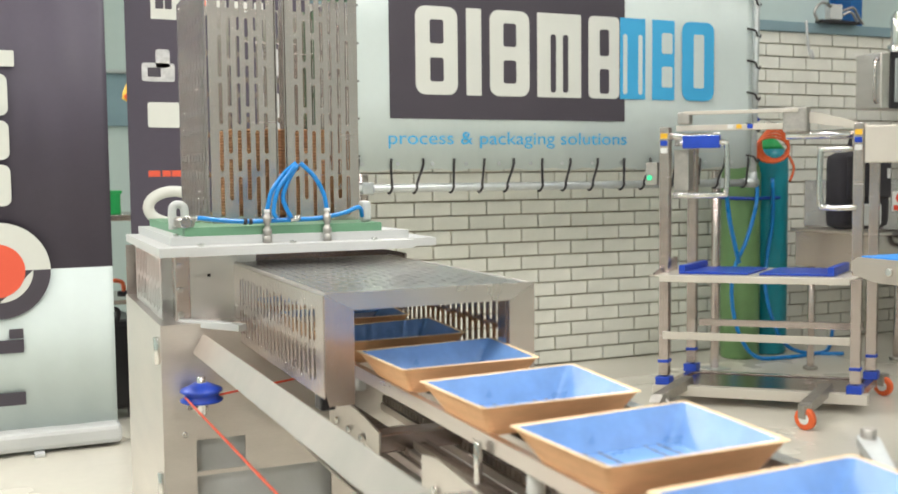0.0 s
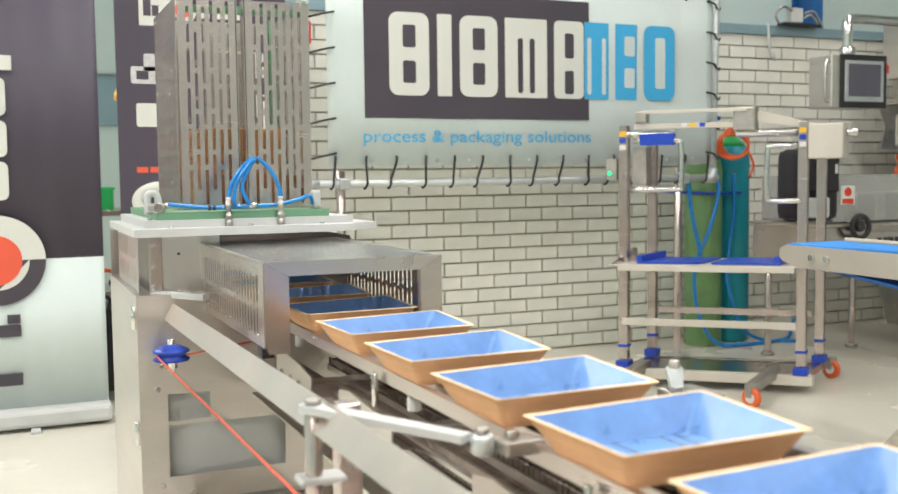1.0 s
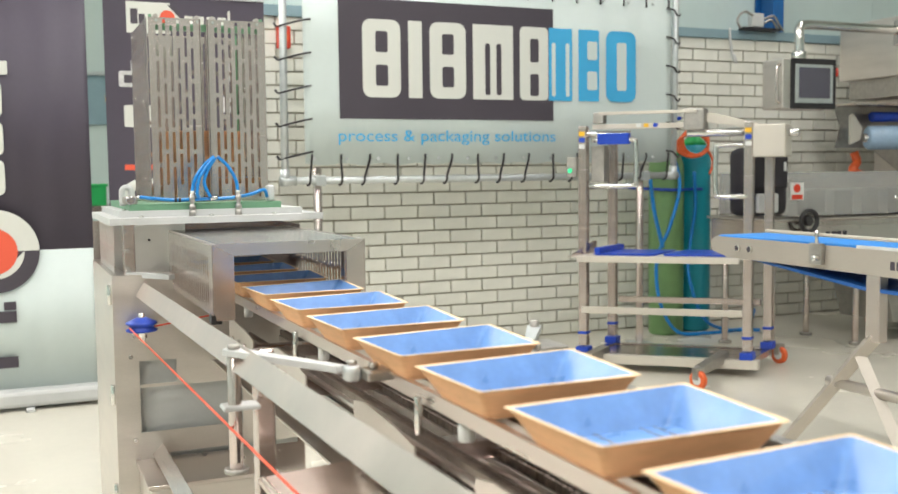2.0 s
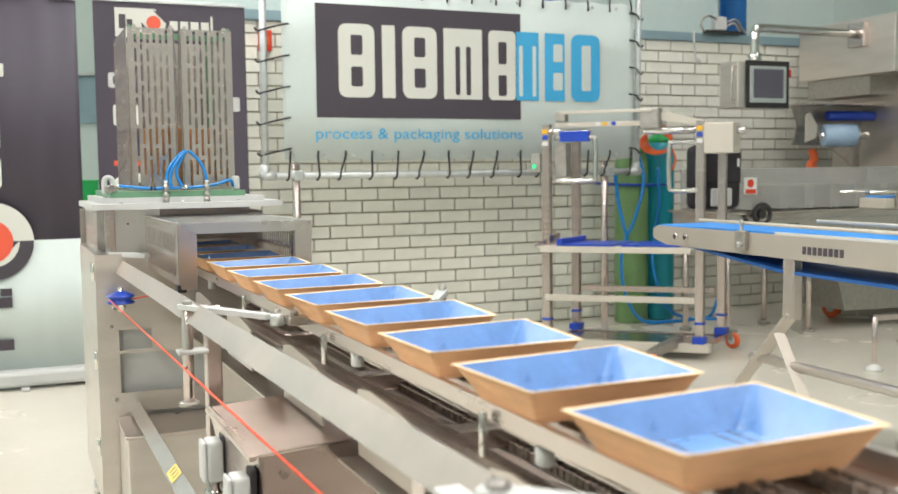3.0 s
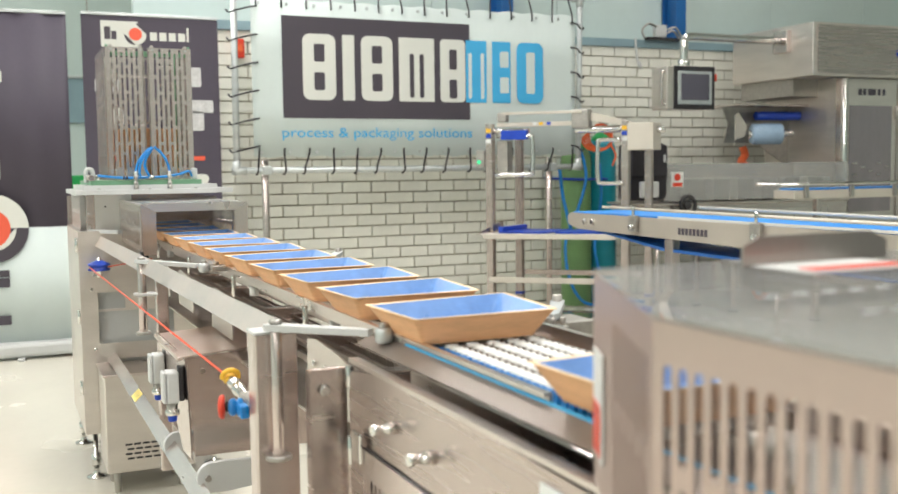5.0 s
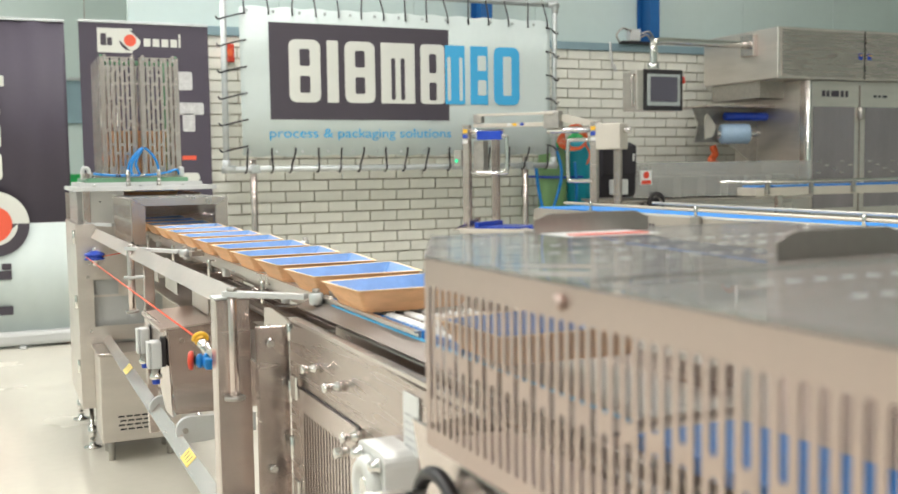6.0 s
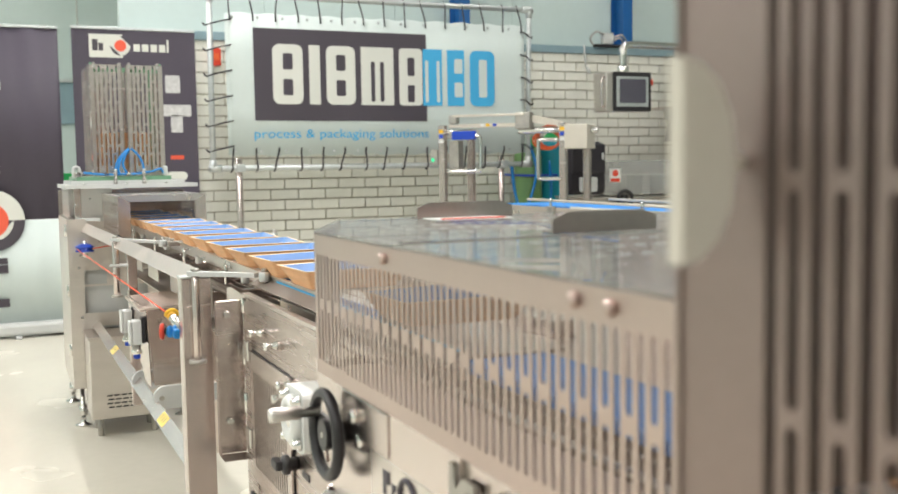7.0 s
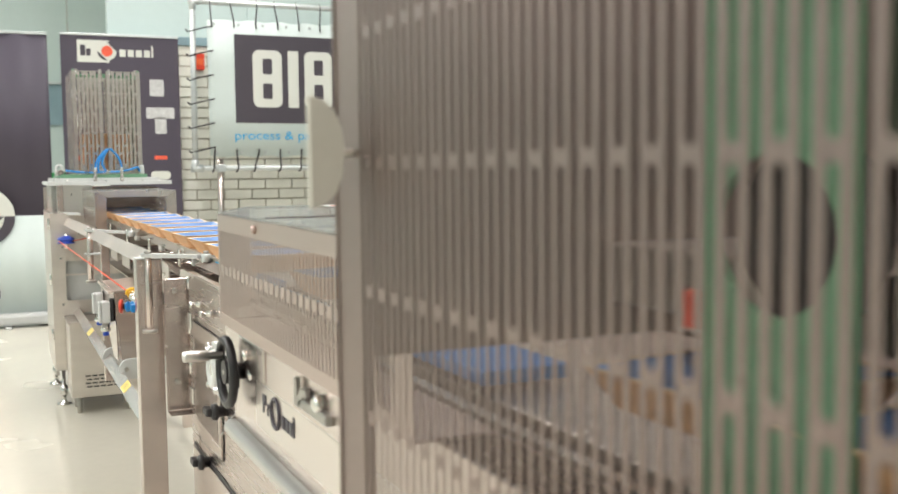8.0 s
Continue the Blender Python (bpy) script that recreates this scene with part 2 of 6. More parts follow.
def words(text, size, m, material, name, parent, wide=None):
    cu = bpy.data.curves.new(name, "FONT")
    cu.body, cu.size, cu.extrude = text, size, 0.0006
    tmp = new(name, cu)
    bpy.context.view_layer.update()
    me = bpy.data.meshes.new_from_object(tmp.evaluated_get(bpy.context.evaluated_depsgraph_get()))
    bpy.data.objects.remove(tmp)
    xs = [v.co.x for v in me.vertices]
    k = wide / (max(xs) - min(xs)) if wide else 1
    me.transform(m @ Matrix.Diagonal((k, 1, 1, 1)) @ Matrix.Translation((-min(xs), 0, 0)))
    me.materials.clear()
    me.materials.append(material)
    ob = new(name, me)
    ob.parent = parent
    ob.matrix_parent_inverse = Matrix.Translation(-Vector(parent.location))
    return ob


# ---- the hall ----
structure("floor", B((-6, -8, -0.1), (10, 10, 0)), FLOORM, "glossy cream poured resin floor")
structure("ceiling", B((-6.2, -8.2, 4.6), (10.2, 10.2, 4.7)), CEILM, "pale sheet metal hall ceiling")
structure("wall_south", B((-6, -8.2, 0), (10, -8, 4.6)), PANEL, "pale panelled hall wall")
structure("wall_east", B((10, -8, 0), (10.2, 10, 4.6)), PANEL, "pale panelled hall wall")
structure("wall_west", B((-6.2, -8, 0), (-6, 10, 4.6)), PANEL, "pale panelled hall wall")
structure("wall_far", B((-6, 9, 0), (2.2, 9.2, 4.6)), PANEL, "pale panelled wall of the far hall")
structure("wall_far_side", B((2.0, 5.75, 0), (2.2, 9, 4.6)), PANEL)
structure("wall_north", B((0.95, 5.29, 0), (9.98, 5.5, 2.05)), MORTAR, "white painted brick wall with grey joints")
bm = bmesh.new()
x = 0.95
while x < 9.9:
    box(bm, (x, 5.52, 2.12), (min(x + 1.118, 9.98), 5.6, 4.58), 0.004)
    x += 1.12
structure("wall_upper", bm, PANEL, "white insulated panels above the brick wall")
structure("wall_beam", B((0.9, 5.25, 2.052), (9.97, 5.515, 2.118), 0.004), BEAMP, "grey-blue painted steel beam on the wall")
for cx in (3.74, 5.39):
    bm = bmesh.new()
    box(bm, (cx - 0.05, 5.30, 2.12), (cx + 0.05, 5.312, 4.58)), box(bm, (cx - 0.05, 5.49, 2.12), (cx + 0.05, 5.502, 4.58)), box(bm, (cx - 0.005, 5.312, 2.12), (cx + 0.005, 5.49, 4.58))
    structure("column", bm, BLUEC, "blue painted steel column")
# unseen lamps; the one at y 7.2 is added to brighten the far hall
for lx, share in ((-2.6, 1.2), (1.4, 0.9), (5.2, 0.32)):
    for ly, part_share in ((-4.4, 1.1), (0.0, 1.2), (3.8, 0.8)) if lx > -2 else ((-4.2, 1), (0.4, 1), (4.0, 1), (7.2, 1.3)):
        lamp = thing("ceiling_lamp", (lx, ly, 4.4), "long white fluorescent ceiling lamp", "lamp", "ceiling lamps")
        part("housing", B((lx - 0.16, ly - 1.25, 4.44), (lx + 0.16, ly + 1.25, 4.5), 0.01), PALE, lamp)
        part("diffuser", B((lx - 0.14, ly - 1.22, 4.415), (lx + 0.14, ly + 1.22, 4.436)), TUBE, lamp)
        part("hanger", T([(lx, ly, 4.5), (lx, ly, 4.6)], 0.008), GALV, lamp)
        ld = bpy.data.lights.new("tube_light", "AREA")
        ld.shape, ld.size, ld.size_y, ld.energy, ld.color = "RECTANGLE", 0.28, 2.4, LAMP_POWER * share * part_share, (1.0, 0.966, 0.945)
        lo = new("tube_light", ld)
        lo.location = (lx, ly, 4.40)

# ---- the tray line ----
# bevelled tray of card with a blue film liner; its pose is the middle of its front rim edge
TW, TD, TH, RIM_Z = 0.201, 0.170, 0.034, 0.882


def ring(bm, w, d, z, r=0.006, n=3):
    pts = []
    for cx, cy, a in ((w / 2 - r, d / 2 - r, 0), (-w / 2 + r, d / 2 - r, 90), (-w / 2 + r, -d / 2 + r, 180), (w / 2 - r, -d / 2 + r, 270)):
        pts += arc(cx, cy, r, a, a + 90, n)
    return [bm.verts.new((x, y, z)) for x, y in pts]


def bridge(bm, a, b):
    for i in range(len(a)):
        j = (i + 1) % len(a)
        bm.faces.new((a[i], a[j], b[j], b[i]))


def warp(bm):
    """The pressed card rim is slightly wavy, and its end flange turns up at the far corner."""
    for v in bm.verts:
        if v.co.z < -0.003:
            continue
        corner = max(0.0, abs(v.co.x) - TW / 2 + 0.03) / 0.03
        v.co.z += 0.0012 * math.sin(v.co.x * 61 + v.co.y * 43) + 0.003 * corner
        if v.co.y > TD / 2 - 0.02:
            v.co.x += 0.006 * corner * (1 if v.co.x > 0 else -1)
        if v.co.x > TW / 2 - 0.007:
            v.co.x += 0.004
            v.co.z += 0.003 if v.co.y > 0 else -0.001


def make_tray():
    t = thing("tray", (0, 0, 0), "brown card tray with a blue film liner", "tray", "trays on the line")
    bm = bmesh.new()
    a, b = ring(bm, TW - 0.004, TD - 0.004, -0.0008), ring(bm, TW - 0.040, TD - 0.040, -TH, 0.007)
    bridge(bm, a, b)
    bm.faces.new(b)
    warp(bm)
    part("card_shell", bm, CARD, t)
    bm = bmesh.new()
    a, b, c, d = ring(bm, TW, TD, 0.0006, 0.004), ring(bm, TW - 0.009, TD - 0.009, 0.0004), ring(bm, TW - 0.009, TD - 0.009, -0.0004), ring(bm, TW + 0.001, TD + 0.001, -0.0006, 0.004)
    bridge(bm, a, b), bridge(bm, b, c), bridge(bm, c, d), bridge(bm, d, a)
    warp(bm)
    part("rim", bm, CARDR, t, "pale card rim")
    bm = bmesh.new()
    a, b = ring(bm, TW - 0.0095, TD - 0.0095, 0.0003), ring(bm, TW - 0.046, TD - 0.046, -TH + 0.003, 0.006)
    bridge(bm, a, b)
    bm.faces.new(b)
    warp(bm)
    part("liner", bm, FILM, t, "blue film liner")
    return t


tray = make_tray()
TRAYX = 0.606


def denester():
    """Tray dispenser: cabinet, plates and slotted magazine."""
    t = thing("tray_denester", (0.6, 2.15, 0), "stainless tray dispenser with tall slotted magazine", "machine")
    x0, x1, y0, y1 = 0.29, 0.76, 1.852, 2.42
    # front sheet with two openings, cut away below
    bm = bmesh.new()
    xs, zs = (x0, 0.345, 0.385, 0.435, 0.60, x1), (0.16, 0.42, 0.477, 0.59, 0.598, 0.657, 0.72, 0.872)
    gone = {(1, 4), (2, 4), (1, 2), (2, 2), (3, 2), (2, 0), (3, 0), (4, 0)}
    vs = {(a, b): bm.verts.new((x, y0, z)) for a, x in enumerate(xs) for b, z in enumerate(zs)}
    for a in range(5):
        for b in range(7):
            if (a, b) not in gone:
                bm.faces.new((vs[a, b], vs[a + 1, b], vs[a + 1, b + 1], vs[a, b + 1]))
    ext = bmesh.ops.extrude_face_region(bm, geom=bm.faces[:])
    bmesh.ops.translate(bm, verts=[e for e in ext["geom"] if isinstance(e, bmesh.types.BMVert)], vec=(0, 0.003, 0))
    part("front_sheet", bm, SATIN, t)
    part("inner_sheet", B((x0 + 0.02, y0 + 0.03, 0.40), (x1 - 0.01, y0 + 0.034, 0.80)), PALE, t, "pale inner sheet behind the openings")
    bm = bmesh.new()
    box(bm, (x0 - 0.003, y0, 0.16), (x0, y1, 0.872))
    part("side_sheet", bm, SATIN, t)
    part("side_sheet", B((x1, y0, 0.16), (x1 + 0.003, y1, 0.985)), STEEL, t)
    part("back_sheet", B((x0, y1, 0.16), (x1, y1 + 0.003, 0.985)), STEEL, t)
    # plate added to close the dark gap and bounce light upwards
    part("bounce_deck", B((x0, y0 + 0.003, 0.866), (x1, y1, 0.8715)), STEELH, t)
    # upper slotted side and post
    m = frame_m((x0 + 0.012, 2.33, 0.872), (0, -1, 0), (0, 0, 1))
    part("slotted_side", slots(bmesh.new(), m, 0.40, 0.126, 0.02, 0.026, 0.012, [(0.010, 0.055), (0.063, 0.113)], 0.0008, 0.006), HOODL, t)
    # added pale backing that brightens what shows through the slots
    part("slot_backing", B((x0 + 0.034, 1.932, 0.872), (x0 + 0.038, 2.33, 0.997)), HOODL, t)
    cp = part("corner_post", B((0.322, 1.90, 0.872), (0.350, 1.93, 0.998), 0.002), STEEL, t)
    for bz in (0.885, 0.93, 0.975):
        part("bolt", C((0.331, 1.894, bz), (0.331, 1.90, bz), 0.006, 8), BRIGHT, cp)
    hs = part("head_sheet", B((0.350, 1.905, 0.85), (0.475, 1.911, 0.998), 0.001), HOODL, t)
    part("bolt", C((0.385, 1.899, 0.955), (0.385, 1.905, 0.955), 0.003, 8), BLACK, hs)
    # feet
    for fx, fy in ((0.320, 1.875), (0.73, 1.875), (0.315, 2.38), (0.73, 2.38)):
        leg = part("levelling_foot", lathe(bmesh.new(), (fx, fy, 0), (0, 0, 1), [(0, 0.034), (0.006, 0.034), (0.012, 0.012), (0.04, 0.011), (0.042, 0.016), (0.085, 0.016), (0.087, 0.008), (0.17, 0.008)]), BRIGHT, t)
    # plates

    def ring_plate(x0, x1, y0, y1, z0, z1):
        """A plate with the opening through which the trays drop."""
        bm = bmesh.new()
        box(bm, (x0, y0, z0), (x1, 2.02, z1)), box(bm, (x0, 2.23, z0), (x1, y1, z1)), box(bm, (x0, 2.02, z0), (0.48, 2.23, z1)), box(bm, (0.73, 2.02, z0), (x1, 2.23, z1))
        return bm

    bm = ring_plate(0.283, 0.76, 1.805, 2.34, 0.998, 1.014)
    box(bm, (0.76, 1.85, 0.998), (0.825, 2.34, 1.014))
    part("top_plate", bm, PALE, t, "pale anodised top plate")
    part("upper_plate", ring_plate(0.312, 0.772, 1.865, 2.36, 1.014, 1.030), PALE, t)
    part("green_plate", ring_plate(0.338, 0.718, 1.872, 2.37, 1.030, 1.046), GREEN, t, "green plastic base plate")
    # magazine
    mx0, mx1, my0, my1, mz0, mz1 = 0.412, 0.715, 2.0, 2.35, 1.047, 1.525
    rows = [(0.010 + i * 0.092, 0.091 + i * 0.092) for i in range(5)]
    mid = 0.557
    for a, b in ((mx0, mid - 0.013), (mid + 0.005, mx1)):
        m = frame_m((a, my0, mz0), (1, 0, 0), (0, 0, 1))
        part("magazine_front", slots(bmesh.new(), m, b - a, mz1 - mz0, 0.016, 0.0178, 0.0075, rows, 0.002, 0.047 - 0.012), STEEL, t)
    part("magazine_fold", B((mid - 0.015, my0 - 0.002, mz0), (mid - 0.011, my0 + 0.03, mz1)), STEEL, t)
    part("magazine_fold", B((mid + 0.003, my0 - 0.002, mz0), (mid + 0.007, my0 + 0.03, mz1)), STEEL, t)
    for sx in (mx0 - 0.002, mx1 + 0.002):
        m = frame_m((sx, my1, mz0), (0, -1, 0), (0, 0, 1))
        part("magazine_side", slots(bmesh.new(), m, my1 - my0 - 0.01, mz1 - mz0, 0.016, 0.0185, 0.0075, rows, 0.002, 0.035), STEEL, t)
    m = frame_m((mx0, my1, mz0), (1, 0, 0), (0, 0, 1))
    part("magazine_back", slots(bmesh.new(), m, mx1 - mx0, mz1 - mz0, 0.016, 0.0178, 0.0075, rows, 0.002, 0.035), STEEL, t)
    for cx, cy in ((mx0 + 0.006, my0 + 0.008), (mx1 - 0.008, my0 + 0.008), (mx0 + 0.006, my1 - 0.012), (mx1 - 0.008, my1 - 0.012)):
        part("corner_angle", B((cx - 0.004, cy - 0.004, mz0), (cx + 0.004, cy + 0.004, mz1 + 0.008)), GREEN, t)
    part("top_bar", B((mx0 + 0.01, my0 + 0.012, mz1 - 0.03), (mx1 - 0.01, my0 + 0.024, mz1 - 0.012)), GREEN, t, "green cross bar at the magazine's top")
    for hx in (mx0 + 0.02, mid - 0.02, mid + 0.02, mx1 - 0.02):
        part("screw", C((hx, my0 - 0.004, mz1 - 0.008), (hx, my0, mz1 - 0.008), 0.005, 8), BRIGHT, t)
        part("spacer", T([(hx, my0 + 0.002, mz1 + 0.004), (hx, my0 + 0.02, mz1 + 0.004)], 0.006), DULL, t)
    # air fittings and hoses before the magazine
    for fx in (0.488, 0.604):
        f = part("air_fitting", lathe(bmesh.new(), (fx, 1.862, 1.014), (0, 0, 1), [(0, 0.0085), (0.012, 0.0085), (0.013, 0.0065), (0.016, 0.0065), (0.017, 0.0085), (0.026, 0.0085), (0.027, 0.0055), (0.036, 0.0055), (0.037, 0.0075), (0.050, 0.0075), (0.051, 0.005), (0.058, 0.005)], 10), DULL, t, "stepped steel air fitting")
        part("fitting_collar", C((fx, 1.862, 1.071), (fx, 1.862, 1.077), 0.0058, 10), WHITEP, f)
    part("hose_joint", T([(0.533, 1.866, 1.056), (0.552, 1.866, 1.060)], 0.006), BRIGHT, t)
    for pts in ([(0.488, 1.862, 1.075), (0.498, 1.862, 1.110), (0.522, 1.863, 1.143), (0.546, 1.864, 1.163)], [(0.604, 1.862, 1.075), (0.598, 1.862, 1.105), (0.580, 1.863, 1.138), (0.554, 1.864, 1.163)], [(0.548, 1.860, 1.160), (0.527, 1.860, 1.125), (0.519, 1.861, 1.095), (0.534, 1.862, 1.060)], [(0.543, 1.857, 1.158), (0.510, 1.858, 1.115), (0.500, 1.859, 1.075), (0.505, 1.860, 1.060)],
                [(0.362, 1.875, 1.064), (0.40, 1.870, 1.059), (0.45, 1.868, 1.055), (0.53, 1.868, 1.056), (0.59, 1.870, 1.058), (0.64, 1.875, 1.066), (0.676, 1.885, 1.076), (0.688, 1.90, 1.058)]):
        part("air_hose", T(curve(pts), 0.0044, 8), BLUEH, t, "blue air hose")
    for cx in (0.445, 0.455):
        part("cable_tie", T([(cx, 1.868, 1.055), (cx + 0.006, 1.868, 1.055)], 0.0062, 8), BLACK, t)
    # aluminium blocks at the sides
    v = part("valve_block", B((0.322, 1.875, 1.046), (0.358, 1.905, 1.066), 0.006), DULL, t)
    part("valve_cap", C((0.340, 1.872, 1.056), (0.340, 1.866, 1.056), 0.011, 14), BRIGHT, v)
    part("valve_neck", C((0.358, 1.882, 1.060), (0.368, 1.880, 1.063), 0.007, 10), BRIGHT, v)
    part("valve_block", B((0.69, 1.905, 1.046), (0.71, 1.935, 1.088), 0.006), PALE, t)
    part("grip", T(curve([(0.330, 1.96, 1.04), (0.330, 1.96, 1.078), (0.340, 1.96, 1.087), (0.352, 1.96, 1.078), (0.352, 1.96, 1.04)], 4), 0.008), PALE, t)
    for bx in (0.36, 0.53, 0.69):
        part("bolt", C((bx, 1.835, 1.014), (bx, 1.835, 1.019), 0.006, 8), BRIGHT, t)
    for bx in (0.325, 0.345, 0.69, 0.705):
        part("bolt", C((bx, 1.89, 1.030), (bx, 1.89, 1.035), 0.005, 8), BRIGHT, t)
    # pulley for the pull cord
    p = part("cord_pulley", lathe(bmesh.new(), (0.348, 1.80, 0.740), (0, 0, 1), [(0, 0.036), (0.004, 0.038), (0.009, 0.030), (0.014, 0.030), (0.019, 0.038), (0.023, 0.036), (0.03, 0.02), (0.034, 0.012)], 24), BLUEP, t, "blue pulley wheel")
    part("axle", C((0.348, 1.80, 0.715), (0.348, 1.80, 0.785), 0.008, 10), BRIGHT, p)
    part("pulley_bracket", B((0.336, 1.80, 0.722), (0.36, 1.852, 0.730)), STEEL, t)
    for bx, bz in ((0.335, 0.72), (0.36, 0.72), (0.33, 0.46), (0.325, 0.67)):
        part("bolt", C((bx, 1.846, bz), (bx, 1.852, bz), 0.006, 8), BRIGHT, t)
    for hz in (0.30, 0.55, 0.80):
        part("hinge", C((x0 - 0.006, 1.872, hz), (x0 - 0.006, 1.872, hz + 0.05), 0.007, 8), BRIGHT, t)
    return t


denester()
# stack of nested trays in the magazine
stack = thing("tray_stack", (0.565, 2.13, 1.046), "stack of nested brown card trays in the magazine", "trays")
bm = box(bmesh.new(), (-0.100, -0.083, 0), (0.100, 0.083, 0.0042), 0.0012)
piece = part("nested_tray", bm, CARD, stack)
piece.matrix_parent_inverse = Matrix.Identity(4)
piece.location = (0, 0, 0.012)
for i in range(1, 28):
    o = new("nested_tray", piece.data)
    o.parent = stack
    o.location = (0.0012 * math.sin(i * 7.1), 0.0012 * math.sin(i * 4.3), 0.012 + i * 0.0064)


def hood():
    t = thing("outfeed_hood", (0.594, 1.67, 0.80), "slotted stainless tunnel hood over the tray line", "machine guard")
    x0, x1, y0, y1, z1 = 0.433, 0.755, 1.313, 1.93, 0.978
    for sx, u, o in ((x0, (0, -1, 0), y1), (x1 - 0.002, (0, -1, 0), y1)):
        z0 = 0.832
        m = frame_m((sx, o, z0), u, (0, 0, 1))
        part("side_sheet", slots(bmesh.new(), m, y1 - y0, z1 - z0 - 0.004, 0.04, 0.0232, 0.0100, [(0.014, 0.062), (0.069, 0.118)], 0.0012, 0.004, 0.075, 0.036), STEEL, t)
    # perforated lid
    m = frame_m((x0 + 0.004, y0 + 0.004, z1 - 0.003), (1, 0, 0), (0, 1, 0))
    w, d = x1 - x0 - 0.008, y1 - y0 - 0.004
    part("lid", slots(bmesh.new(), m, w, d, 0.02, 0.0185, 0.0030, [(0.03 + i * 0.043, 0.055 + i * 0.043) for i in range(13)], 0.002, 0.021), HOODT, t)
    for a, b in (((x0, y0, z1 - 0.006), (x0 + 0.008, y1, z1)), ((x1 - 0.008, y0, z1 - 0.006), (x1, y1, z1))):
        part("folded_edge", B(a, b, 0.0025), STEELH, t)
    # front flange round the opening
    m = frame_m((x0, y0, 0), (1, 0, 0), (0, 0, 1))
    W = x1 - x0
    part("front_top", prism(bmesh.new(), [(0, z1), (0.041, 0.953), (W - 0.041, 0.953), (W, z1)], m, 0.004), STEELH, t)
    part("front_leg", prism(bmesh.new(), [(0, z1), (0, 0.842), (0.005, 0.822), (0.041, 0.822), (0.041, 0.953)], m, 0.004), STEEL, t)
    part("front_leg", prism(bmesh.new(), [(W, z1), (W - 0.041, 0.953), (W - 0.041, 0.80), (W, 0.80)], m, 0.004), STEEL, t)
    part("lip", B((x0 + 0.041, y0 + 0.003, 0.822), (x0 + 0.044, y0 + 0.03, 0.953)), STEEL, t)
    part("lip", B((x1 - 0.044, y0 + 0.003, 0.80), (x1 - 0.041, y0 + 0.03, 0.953)), STEEL, t)
    part("foot_block", B((x0 - 0.002, 1.33, 0.812), (x0 + 0.02, 1.36, 0.832), 0.002), BLACK, t, "black plastic stop block")
    # white strip at the back corner
    st = part("support_strip", prism(bmesh.new(), [(0.322, 1.905), (0.412, 1.775), (0.428, 1.785), (0.338, 1.918)], Matrix.Translation((0, 0, 0.864)), 0.012), PALE, t)
    part("bolt", C((0.332, 1.905, 0.876), (0.332, 1.905, 0.884), 0.008, 8), BRIGHT, st)
    return t


hood()


